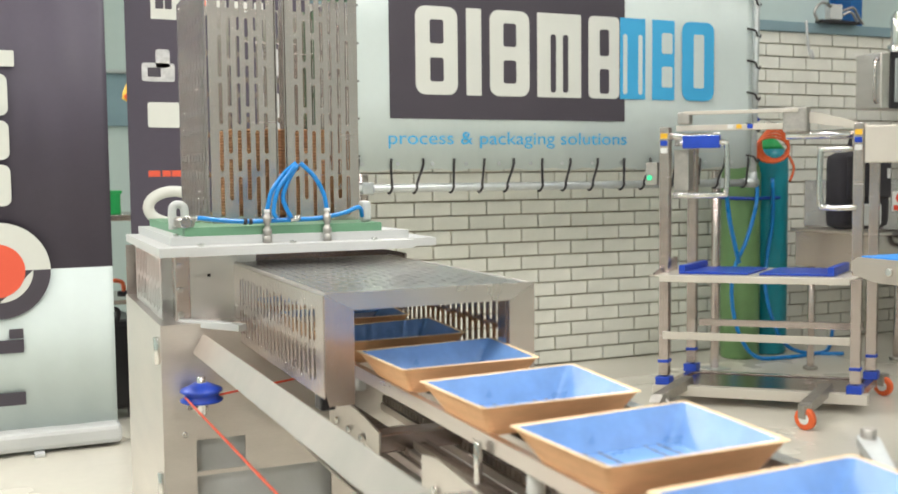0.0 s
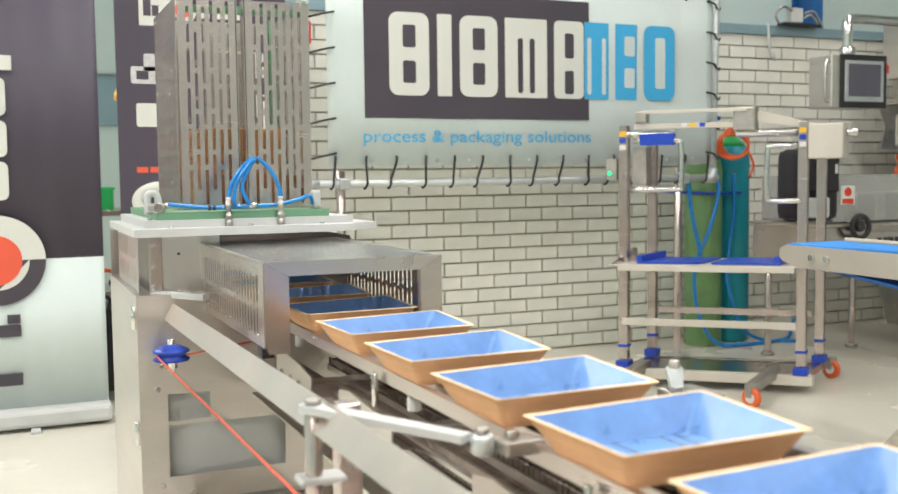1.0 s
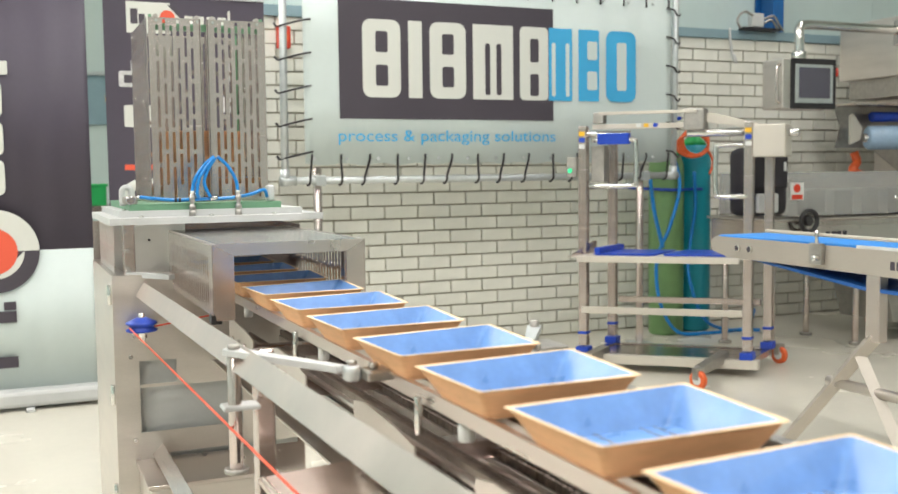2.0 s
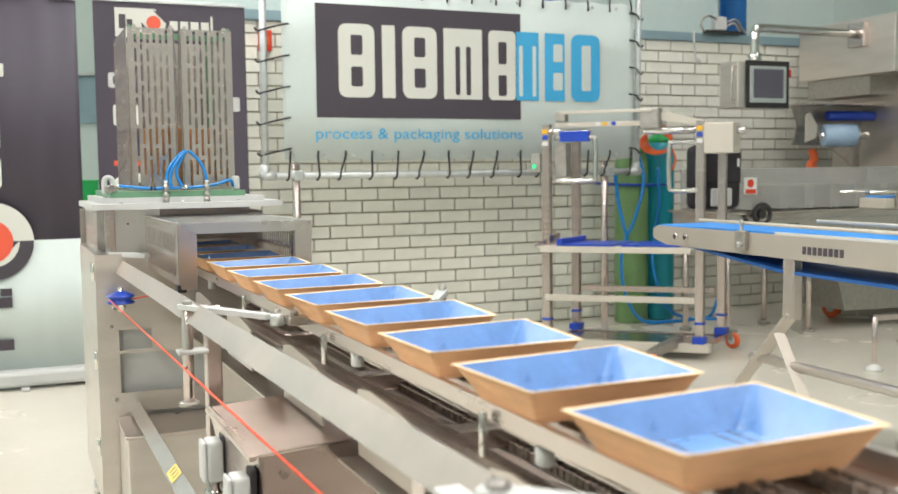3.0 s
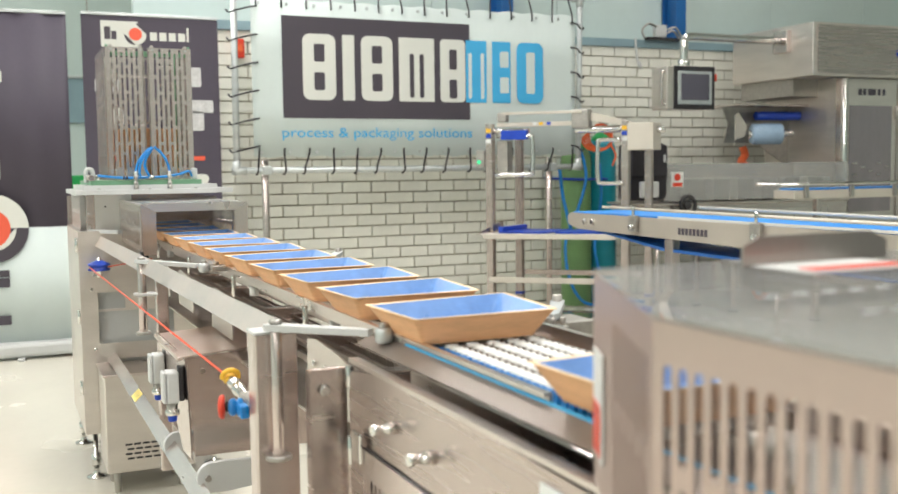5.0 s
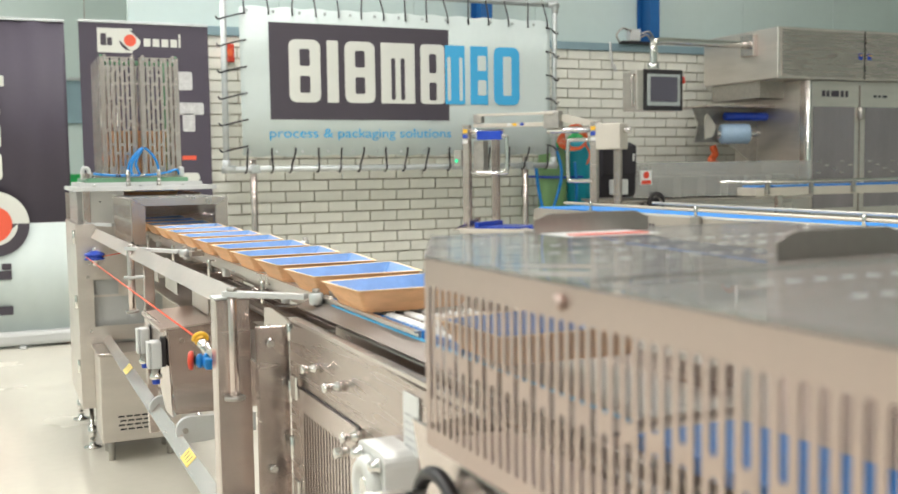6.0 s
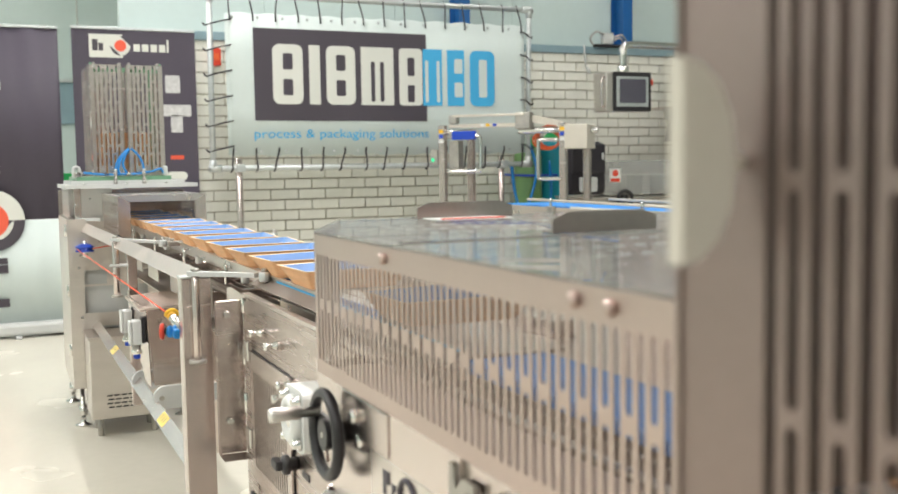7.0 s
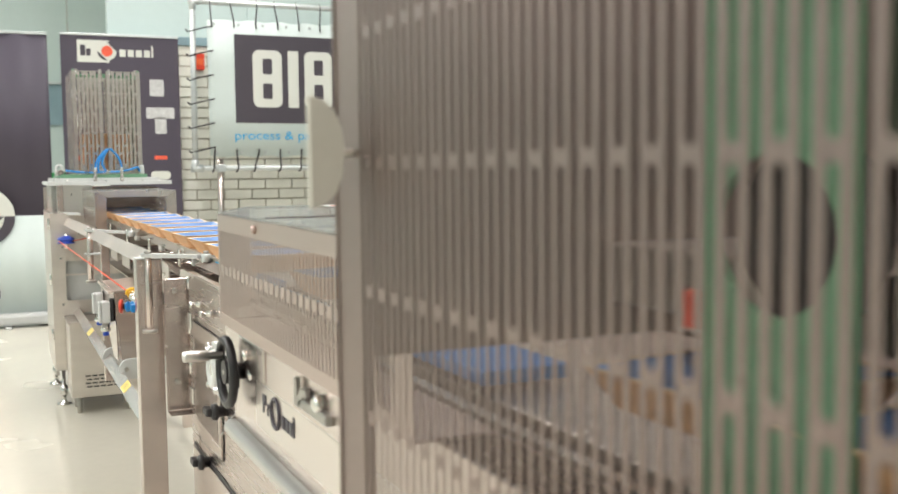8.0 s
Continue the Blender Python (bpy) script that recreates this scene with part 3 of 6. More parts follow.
def infeed():
    t = thing("infeed_conveyor", (0.63, 0.6, 0), "open stainless chain conveyor carrying the trays", "conveyor")
    y0, y1 = -0.62, 1.84
    # outer tie bar, folded at its edge
    bm = bmesh.new()
    m = frame_m((0.3785, -0.43, 0.8265), (-0.017, 1, -0.002), (0.025, 0, 0.042))
    prism(bm, [(0, 0), (2.255, 0), (2.268, 0.005), (2.268, 0.034), (2.255, 0.039), (0, 0.039)], m, 0.003)
    part("tie_bar", bm, STEELT, t)
    for by in (1.62, 0.72, -0.30):
        part("bar_tab", B((0.388, by - 0.015, 0.79), (0.391, by + 0.015, 0.832)), STEEL, t)
    # inner guide rails
    for gx in (0.530, 0.738):
        s = 1 if gx > 0.6 else -1
        prof = [(0, 0.828), (-0.022 * s, 0.828), (-0.022 * s, 0.831), (0.0, 0.831), (0.0, 0.850), (0.010 * s, 0.850), (0.010 * s, 0.847), (0.004 * s, 0.847), (0.004 * s, 0.828)]
        bm = prism(bmesh.new(), prof[::-1] if s < 0 else prof, frame_m((gx, 1.80, 0), (1, 0, 0), (0, 0, 1)), 2.8)
        part("guide_rail", bm, STEELH, t)
        for sy in (-0.253, 0.33, 0.913, 1.496):
            part("spacer", C((gx - s * 0.013, sy, 0.800), (gx - s * 0.013, sy, 0.828), 0.010, 12), WHITEP, t, "white plastic spacer")
            part("bolt", C((gx + s * 0.012, sy + 0.09, 0.79), (gx + s * 0.012, sy + 0.09, 0.838), 0.005, 8), BRIGHT, t)
    # chain beams and chains
    for cx in (0.582, 0.655):
        part("chain_beam", B((cx - 0.014, y0, 0.80), (cx + 0.014, y1, 0.838), 0.002), STEELH, t)
        bm = bmesh.new()
        n = 150
        for i in range(n):
            y = y0 + (y1 - y0) * (i + 0.5) / n
            box(bm, (cx - 0.010, y - 0.0065, 0.840), (cx - 0.007, y + 0.0065, 0.8515)), box(bm, (cx + 0.007, y - 0.0065, 0.840), (cx + 0.010, y + 0.0065, 0.8515)), box(bm, (cx - 0.007, y - 0.003, 0.842), (cx + 0.007, y + 0.003, 0.849))
        tagged(part("chain", bm, DARKM, t, "dark roller chain"), kind="stuff")
    # lower return chain with its rail
    for cx in (0.605, 0.70):
        part("return_rail", B((cx - 0.016, y0 + 0.1, 0.69), (cx + 0.016, 1.80, 0.705), 0.002), STEELH, t)
        bm = bmesh.new()
        for i in range(150):
            y = y0 + 0.1 + (1.8 - y0 - 0.1) * (i + 0.5) / 150
            box(bm, (cx - 0.012, y - 0.006, 0.706), (cx - 0.008, y + 0.006, 0.719)), box(bm, (cx + 0.004, y - 0.006, 0.706), (cx + 0.008, y + 0.006, 0.719)), lathe(bm, (cx - 0.008, y, 0.7125), (1, 0, 0), [(0, 0.0045), (0.012, 0.0045)], 6)
        tagged(part("chain", bm, DARKM, t, "dark roller chain"), kind="stuff")
    for ry in (1.45, 1.05, 0.55, 0.13, -0.3):
        part("cross_bar", B((0.515, ry - 0.02, 0.712), (0.78, ry + 0.02, 0.742), 0.003), STEEL, t)
        # side bracket with slots under the guide
        bm = bmesh.new()
        prism(bm, [(ry - 0.13, 0.69), (ry + 0.11, 0.69), (ry + 0.11, 0.785), (ry + 0.06, 0.792), (ry - 0.06, 0.785), (ry - 0.13, 0.775)], frame_m((0.512, 0, 0), (0, 1, 0), (0, 0, 1)), 0.003)
        part("bracket", bm, SATIN, t)
        for dy in (-0.06, 0.0, 0.06):
            part("bolt", C((0.506, ry + dy, 0.752), (0.512, ry + dy, 0.752), 0.006, 8), BRIGHT, t)
    part("bed_side", B((0.762, y0, 0.70), (0.766, y1, 0.822)), STEELH, t)
    part("outer_rail", B((0.77, -1.3, 0.80), (0.806, 1.3, 0.832), 0.003), STEELH, t)
    for ly in (1.2, 0.35, -0.50):
        part("leg", B((0.735, ly - 0.02, 0.0), (0.775, ly + 0.02, 0.70), 0.004), STEEL, t)
    # slim post with clamp and arm that ends in a knuckle on the rail
    for px, py, z0, tx, ty in ((0.363, 0.780, 0.664, 0.478, 0.560), (0.393, -0.450, 0.658, 0.512, -0.572)):
        p = part("post", C((px, py, z0), (px, py, 0.845), 0.0105 if py > 0 else 0.0085), STEEL, t)
        if py > 0:
            part("clamp", B((px - 0.020, py - 0.018, 0.762), (px + 0.036, py + 0.018, 0.770), 0.003), PALE, p)
        part("collar", C((px, py, z0), (px, py, z0 + 0.008), 0.019), DULL, p)
        u = Vector((tx - px, ty - py, 0))
        L = u.length
        m = frame_m((px, py, 0.845), u, (-u.y, u.x, 0))
        a = part("arm", prism(bmesh.new(), [(-0.016, -0.008), (-0.010, -0.013), (0.012, -0.013), (L - 0.02, -0.009), (L - 0.02, 0.009), (0.012, 0.013), (-0.010, 0.013), (-0.016, 0.008)], m, 0.009), PALE, t, "pale adjusting arm")
        part("knuckle", lathe(bmesh.new(), (tx, ty, 0.836), (0, 0, 1), [(0, 0.010), (0.003, 0.0125), (0.018, 0.0125), (0.021, 0.010)], 16), GALV, a)
        part("bolt", C((tx, ty, 0.857), (tx, ty, 0.864), 0.007, 6), DULL, a)
        part("bolt", C((px, py, 0.854), (px, py, 0.861), 0.010, 6), DULL, a)
        part("rail_clip", B((tx + 0.012, ty - 0.032, 0.838), (0.534, ty + 0.004, 0.853), 0.003), DULL, a)
        part("clip_bolt", C((tx + 0.026, ty - 0.014, 0.853), (tx + 0.026, ty - 0.014, 0.861), 0.007, 6), DULL, a)
    # second chain strand beside the guide, with its slide rail
    part("slide_rail", B((0.548, y0 + 0.1, 0.744), (0.584, 1.30, 0.752), 0.002), STEELH, t)
    part("drip_sheet", B((0.515, y0, 0.652), (0.760, 1.80, 0.656)), SATIN, t)
    bm = bmesh.new()
    for i in range(150):
        y = y0 + 0.1 + (1.2 - y0) * (i + 0.5) / 150
        box(bm, (0.556, y - 0.0055, 0.7525), (0.559, y + 0.0055, 0.764)), box(bm, (0.573, y - 0.0055, 0.7525), (0.576, y + 0.0055, 0.764)), lathe(bm, (0.559, y, 0.758), (1, 0, 0), [(0, 0.0045), (0.014, 0.0045)], 6)
    tagged(part("chain", bm, DARKM, t, "dark roller chain"), kind="stuff")
    part("side_post", B((0.40, 0.80, 0.30), (0.43, 0.83, 0.845), 0.003), STEEL, t)
    # lower rail with tags and clamps
    m = frame_m((0.371, 1.90, 0.415), (0, -1, 0), (0.030, 0, 0.030))
    part("lower_rail", prism(bmesh.new(), [(0, 0.006), (0.004, 0.002), (2.32, 0.002), (2.32, 0.038), (0.004, 0.038), (0, 0.034)], m, 0.004), STEEL, t)
    for ty in (1.147, 0.02):
        u = 1.90 - ty
        part("warning_tag", prism(bmesh.new(), [(u - 0.042, 0.006), (u + 0.042, 0.006), (u + 0.042, 0.036), (u - 0.042, 0.036)], m @ Matrix.Translation((0, 0, 0.0045)), 0.0005), YELLOWL, t, "yellow adhesive tag")
        for k in (-1, 0, 1):
            part("tag_mark", prism(bmesh.new(), [(u + k * 0.022 - 0.002, 0.013), (u + k * 0.022 + 0.002, 0.013), (u + k * 0.022 + 0.002, 0.031), (u + k * 0.022 - 0.002, 0.031)], m @ Matrix.Translation((0, 0, 0.0052)), 0.0003), BLACK, t)
    for cx, cy, cz, long in ((0.402, 0.56, 0.432, 0.05), (0.415, 0.20, 0.452, 0.16)):
        m = frame_m((cx, cy, cz), (1, 0, 0), (0, 0, 1))
        c = part("rail_clamp", prism(bmesh.new(), arc(0, 0, 0.031, 90, 270, 10) + [(0.03, -0.031), (long, -0.018), (long, 0.026), (0.03, 0.031)], m, 0.016), PALE, t, "pale half-round rail clamp")
        part("clamp_screw", C((cx - 0.01, cy - 0.022, cz), (cx - 0.01, cy + 0.002, cz), 0.007, 8), DULL, c)
    return t


infeed()


def drive_box():
    t = thing("drive_housing", (0.55, 0.3, 0.28), "folded stainless drive housing under the conveyor", "machine housing")
    # left sheet runs in towards its foot, front sheet faces the near end
    part("side_sheet", prism(bmesh.new(), [(0.68, 0.685), (0.35, 0.673), (0.32, 0.457), (0.40, 0.457)], frame_m((0.412, 0, 0.0), (-0.05, 1, 0), (0, 0, 1)), 0.003), STEEL, t)
    part("front_sheet", prism(bmesh.new(), [(0.392, 0.671), (0.72, 0.694), (0.72, 0.457), (0.411, 0.457)], frame_m((0, 0.350, 0), (1, 0, 0), (0, 0, 1)), -0.003), STEEL, t)
    bm = bmesh.new()
    prism(bm, [(0.390, 0.673), (0.72, 0.696), (0.72, 0.699), (0.388, 0.676)], frame_m((0, 0.70, 0), (1, 0, 0), (0, 0, 1)), 0.352)
    part("lid", bm, STEELT, t)
    part("lid_edge", B((0.377, 0.346, 0.668), (0.389, 0.70, 0.676), 0.001), STEELT, t)
    part("far_sheet", B((0.72, 0.353, 0.457), (0.724, 0.70, 0.694)), STEEL, t)
    part("bottom_sheet", B((0.411, 0.353, 0.453), (0.72, 0.70, 0.457)), STEEL, t)
    part("bolt", C((0.43, 0.343, 0.642), (0.43, 0.352, 0.642), 0.006, 10), DARKM, t)
    return t


drive_box()


def lower_box():
    t = thing("control_cabinet", (0.48, 1.73, 0), "low stainless control cabinet with vent slots", "cabinet")
    part("body", B((0.335, 1.62, 0.075), (0.62, 1.84, 0.40), 0.004), SATIN, t)
    part("lid", B((0.328, 1.61, 0.40), (0.63, 1.85, 0.41), 0.002), STEELH, t)
    for i in range(4):
        for k in range(5):
            part("vent_slot", B((0.40 + k * 0.028 - 0.006 * (i % 2), 1.6175, 0.118 + i * 0.016), (0.422 + k * 0.028 - 0.006 * (i % 2), 1.6205, 0.124 + i * 0.016)), BLACK, t)
    for fx, fy in ((0.37, 1.66), (0.58, 1.66), (0.37, 1.80), (0.58, 1.80)):
        part("foot", C((fx, fy, 0), (fx, fy, 0.075), 0.012), DULL, t)
    return t


lower_box()


def sensor(y, z):
    t = thing("sensor_box", (0.38, y, z), "pale grey plastic sensor box with blue gland", "sensor", "sensor boxes")
    part("body", B((0.354, y - 0.018, z - 0.034), (0.381, y + 0.026, z + 0.036), 0.005), PALE, t)
    part("lid", B((0.347, y - 0.017, z - 0.033), (0.3535, y + 0.025, z + 0.035), 0.003), PALE, t)
    part("switch_head", B((0.3815, y - 0.012, z - 0.03), (0.392, y + 0.02, z + 0.044), 0.002), BLACK, t)
    g = part("gland", lathe(bmesh.new(), (0.367, y, z - 0.034), (0, 0, -1), [(0, 0.012), (0.014, 0.012), (0.016, 0.016), (0.026, 0.016), (0.028, 0.010)], 10), BRIGHT, t)
    part("gland_cap", C((0.367, y, z - 0.074), (0.367, y, z - 0.061), 0.010, 10), BLUEP, g, "blue gland cap")
    part("bracket", B((0.381, y + 0.02, z - 0.02), (0.388, y + 0.05, z + 0.02)), STEEL, t)


sensor(0.578, 0.612)
sensor(0.372, 0.607)


def rope_switch():
    t = thing("rope_pull_switch", (0.38, -0.22, 0.70), "rope pull switch with red mushroom stop button", "switch")
    part("body", B((0.376, -0.395, 0.694), (0.404, -0.262, 0.722), 0.006), DULL, t)
    for by in (-0.38, -0.28):
        part("body_screw", C((0.376, by, 0.708), (0.3725, by, 0.708), 0.005, 8), BRIGHT, t)
    part("rope_end", lathe(bmesh.new(), (0.387, -0.125, 0.722), (0.002, -1, -0.08), [(0, 0.006), (0.004, 0.011), (0.020, 0.011), (0.024, 0.008), (0.030, 0.008)], 14), YELLOW, t, "yellow rope end clamp")
    part("yellow_collar", T(curve([(0.374, -0.150, 0.722), (0.377, -0.155, 0.732), (0.388, -0.160, 0.737), (0.399, -0.155, 0.731), (0.401, -0.150, 0.722)], 5), 0.0045), YELLOW, t)
    part("plunger", lathe(bmesh.new(), (0.388, -0.150, 0.720), (0.002, -1, -0.08), [(0, 0.006), (0.02, 0.006), (0.021, 0.011), (0.034, 0.011), (0.035, 0.007), (0.06, 0.007), (0.061, 0.012), (0.075, 0.012), (0.076, 0.009), (0.115, 0.009)], 12), BRIGHT, t)
    part("bellows", lathe(bmesh.new(), (0.374, -0.312, 0.708), (-1, 0.3, 0), [(0, 0.010), (0.003, 0.014), (0.008, 0.014), (0.009, 0.011), (0.012, 0.011), (0.013, 0.014), (0.020, 0.013), (0.023, 0.009)], 14), BLUEH, t, "blue reset knob")
    part("bellows_block", B((0.362, -0.345, 0.696), (0.376, -0.315, 0.716), 0.003), BLUEH, t)
    part("button_neck", C((0.356, -0.306, 0.709), (0.346, -0.303, 0.709), 0.008, 12), BLACK, t)
    b = part("stop_button", lathe(bmesh.new(), (0.348, -0.304, 0.709), (-1, 0.3, 0), [(0, 0.009), (0.002, 0.018), (0.006, 0.019), (0.010, 0.016), (0.012, 0.006)], 20), RED, t, "red mushroom button")
    g = part("cable_gland", lathe(bmesh.new(), (0.39, -0.395, 0.705), (0, -1, 0), [(0, 0.010), (0.010, 0.010), (0.011, 0.013), (0.022, 0.013), (0.024, 0.008)], 8), BRIGHT, t)
    part("holder", B((0.405, -0.40, 0.67), (0.410, -0.26, 0.735)), STEEL, t)
    c = thing("pull_cord", (0.372, 0.8, 0.75), "thin red emergency pull cord along the machine", "cord")
    part("cord", T([(0.318, 1.79, 0.751), (0.386, -0.135, 0.722)], 0.0021, 8), ROPE, c)
    part("cord_end", T([(0.376, 1.785, 0.752), (0.52, 1.76, 0.775)], 0.0021, 8), ROPE, c)


rope_switch()


def sealer():
    """The near machine: side panel, guards, handwheel and bed."""
    t = thing("tray_sealer", (0.7, -1.9, 0), "stainless tray sealing machine with slotted guards", "machine")
    # end post
    part("end_post", B((0.366, -0.436, 0.0), (0.428, -0.428, 0.838), 0.002), STEEL, t)
    part("end_post_side", B((0.366, -0.428, 0.0), (0.371, -0.39, 0.838)), STEEL, t)
    part("post_cap", B((0.364, -0.44, 0.838), (0.428, -0.39, 0.842), 0.001), PALE, t)
    # hinged flange plate and side panel
    part("flange_plate", B((0.424, -0.505, 0.47), (0.480, -0.499, 0.795), 0.002), STEEL, t)
    part("flange_edge", B((0.421, -0.520, 0.47), (0.424, -0.499, 0.795)), STEEL, t)
    part("flange_foot", B((0.421, -0.560, 0.468), (0.478, -0.505, 0.4695)), STEEL, t)
    for bx, bz in ((0.445, 0.765), (0.445, 0.54)):
        part("bolt", lathe(bmesh.new(), (bx, -0.505, bz), (0, -1, 0), [(0, 0.009), (0.006, 0.009), (0.009, 0.006)], 10), BRIGHT, t)
    part("hinge", C((0.477, -0.524, 0.77), (0.477, -0.524, 0.80), 0.006, 8), BRIGHT, t)
    part("hinge", C((0.477, -0.524, 0.66), (0.477, -0.524, 0.70), 0.006, 8), BRIGHT, t)
    part("hinge", C((0.477, -0.524, 0.56), (0.477, -0.524, 0.60), 0.006, 8), BRIGHT, t)
    bm = bmesh.new()
    prism(bm, [(0.525, 0.0), (0.525, 0.792), (0.66, 0.812), (1.2, 0.80), (3.4, 0.80), (3.4, 0.0)], frame_m((0.482, 0, 0), (0, -1, 0), (0, 0, 1)), 0.006)
    part("side_panel", bm, STEELP, t)
    part("top_edge", prism(bmesh.new(), [(0.474, -0.53), (0.489, -0.53), (0.489, -3.4), (0.474, -3.4)], Matrix.Translation((0, 0, 0.806)), 0.006), STEELH, t)
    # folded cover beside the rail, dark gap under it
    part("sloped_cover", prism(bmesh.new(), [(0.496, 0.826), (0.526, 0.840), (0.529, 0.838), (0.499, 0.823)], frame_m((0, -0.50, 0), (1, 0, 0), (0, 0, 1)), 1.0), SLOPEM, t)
    part("blue_strip", B((0.5235, -1.5, 0.838), (0.527, -0.62, 0.8415)), INKB, t, "thin blue slide strip")
    # vented door
    m = frame_m((0.470, -0.595, 0.44), (0, -1, 0), (0, 0, 1))
    d = part("vent_door", slots(bmesh.new(), m, 0.30, 0.26, 0.03, 0.0155, 0.007, [(0.03, 0.225)], -0.004), STEEL, t)
    part("door_edge", B((0.4742, -0.897, 0.438), (0.4748, -0.592, 0.7018)), BLACK, d)
    for hz in (0.50, 0.68):
        part("hinge", B((0.464, -0.60, hz), (0.470, -0.565, hz + 0.04), 0.002), BRIGHT, d)
    part("door_knob", C((0.466, -0.87, 0.66), (0.445, -0.87, 0.66), 0.008, 10), BRIGHT, d)
    ld = part("lower_door", B((0.470, -1.24, 0.06), (0.4735, -0.56, 0.392), 0.001), STEEL, t)
    part("door_edge", B((0.4738, -1.245, 0.392), (0.4748, -0.555, 0.400)), BLACK, ld)
    for ky, kz in ((-0.70, 0.752), (-0.82, 0.746), (-0.90, 0.69)):
        part("lug", lathe(bmesh.new(), (0.476, ky, kz), (-1, 0, 0), [(0, 0.008), (0.010, 0.008), (0.012, 0.0055), (0.022, 0.0055), (0.025, 0.008), (0.030, 0.007)], 10), BRIGHT, t)
    rp = part("rating_plate", B((0.4725, -1.125, 0.715), (0.4755, -1.075, 0.79), 0.001), WHITEP, t, "white rating plate")
    for k in range(5):
        part("plain_mark", B((0.4718, -1.118 + 0.004 * (k % 2), 0.722 + k * 0.010), (0.4723, -1.083, 0.725 + k * 0.010)), INKG, rp)
    # white bearing block
    bm = bmesh.new()
    prism(bm, arc(1.098, 0.704, 0.017, 0, 90, 4) + arc(1.032, 0.704, 0.017, 90, 180, 4) + arc(1.032, 0.638, 0.017, 180, 270, 4) + arc(1.098, 0.638, 0.017, 270, 360, 4), frame_m((0.432, 0, 0), (0, -1, 0), (0, 0, 1)), -0.044)
    b = part("bearing_block", bm, WHITEP, t, "white plastic bearing block")
    part("bearing_boss", lathe(bmesh.new(), (0.432, -1.065, 0.671), (-1, 0, 0), [(0, 0.040), (0.010, 0.038), (0.014, 0.034), (0.014, 0.022), (0.004, 0.020)], 24), WHITEP, b)
    part("bearing_shaft", C((0.436, -1.065, 0.671), (0.420, -1.065, 0.671), 0.014), BRIGHT, b)
    for dy, dz in ((-0.033, 0.034), (0.033, 0.034), (-0.033, -0.034), (0.033, -0.034)):
        part("bolt", lathe(bmesh.new(), (0.431, -1.065 + dy, 0.671 + dz), (-1, 0, 0), [(0, 0.010), (0.003, 0.010), (0.0035, 0.007), (0.012, 0.007), (0.014, 0.005)], 10), BRIGHT, b)
    # handwheel
    hy, hz, hx = -1.395, 0.730, 0.382
    w = part("handwheel", T([(hx, hy + 0.052 * math.cos(a * math.tau / 28), hz + 0.052 * math.sin(a * math.tau / 28)) for a in range(28)], 0.0075, 10, True), BLACK, t, "black plastic handwheel")
    # solid web with two openings, short hub, turned grip
    bm = bmesh.new()
    m = frame_m((hx + 0.004, hy, hz), (0, 1, 0), (0, 0, 1))
    prism(bm, arc(0, 0, 0.050, -22, 22, 4) + arc(0, 0, 0.050, 158, 202, 4), m, 0.006)
    prism(bm, arc(0, 0, 0.020, 0, 360, 16)[:-1], m, -0.009)
    part("web", bm, BLACK, w)
    part("hub", lathe(bmesh.new(), (hx + 0.008, hy, hz), (1, 0, 0), [(0, 0.017), (0.008, 0.014), (0.027, 0.014)], 16), BLACK, w)
    part("hub_screw", C((hx - 0.006, hy, hz), (hx - 0.003, hy, hz), 0.004, 8), DULL, w)
    part("crank_grip", lathe(bmesh.new(), (hx + 0.002, hy + 0.037, hz + 0.022), (-1, 0.06, 0), [(0, 0.0065), (0.022, 0.0068), (0.024, 0.0088), (0.060, 0.0092), (0.064, 0.0085), (0.065, 0.004)], 18), HOODL, w, "chromed crank grip")
    bm = bmesh.new()
    prism(bm, [(1.275, 0.806), (1.345, 0.655), (1.345, 0.60), (3.4, 0.60), (3.4, 0.806)], frame_m((0.410, 0, 0), (0, -1, 0), (0, 0, 1)), 0.005)
    part("front_panel", bm, STEEL, t)
    part("panel_return", prism(bmesh.new(), [(0.4155, -1.28), (0.482, -1.26), (0.482, -1.264), (0.4155, -1.285)], Matrix.Translation((0, 0, 0.66)), 0.14), STEEL, t)
    part("panel_lip", B((0.415, -3.4, 0.60), (0.482, -1.345, 0.605)), STEEL, t)
    part("shaft_plate", B((0.402, -1.56, 0.737), (0.410, -1.40, 0.79), 0.002), STEEL, t)
    part("bolt", lathe(bmesh.new(), (0.410, -1.458, 0.735), (-1, 0, 0), [(0, 0.010), (0.007, 0.010), (0.010, 0.006)], 10), BRIGHT, t)
    part("bolt", lathe(bmesh.new(), (0.402, -1.458, 0.765), (-1, 0, 0), [(0, 0.009), (0.006, 0.009), (0.009, 0.006)], 10), BRIGHT, t)
    for ky, kz in ((-0.913, 0.552), (-0.738, 0.398)):
        k = part("star_knob", lathe(bmesh.new(), (0.474, ky, kz), (-1, 0, 0), [(0, 0.012), (0.012, 0.012), (0.014, 0.018), (0.024, 0.017), (0.027, 0.010)], 14), BLACK, t, "black plastic latch knob")
        part("wing", B((0.452, ky - 0.008, kz - 0.008), (0.436, ky + 0.032, kz + 0.008), 0.003), BLACK, k)
        part("slot_mark", B((0.4745, ky - 0.075, kz - 0.014), (0.4752, ky - 0.035, kz - 0.002)), BLACK, k)
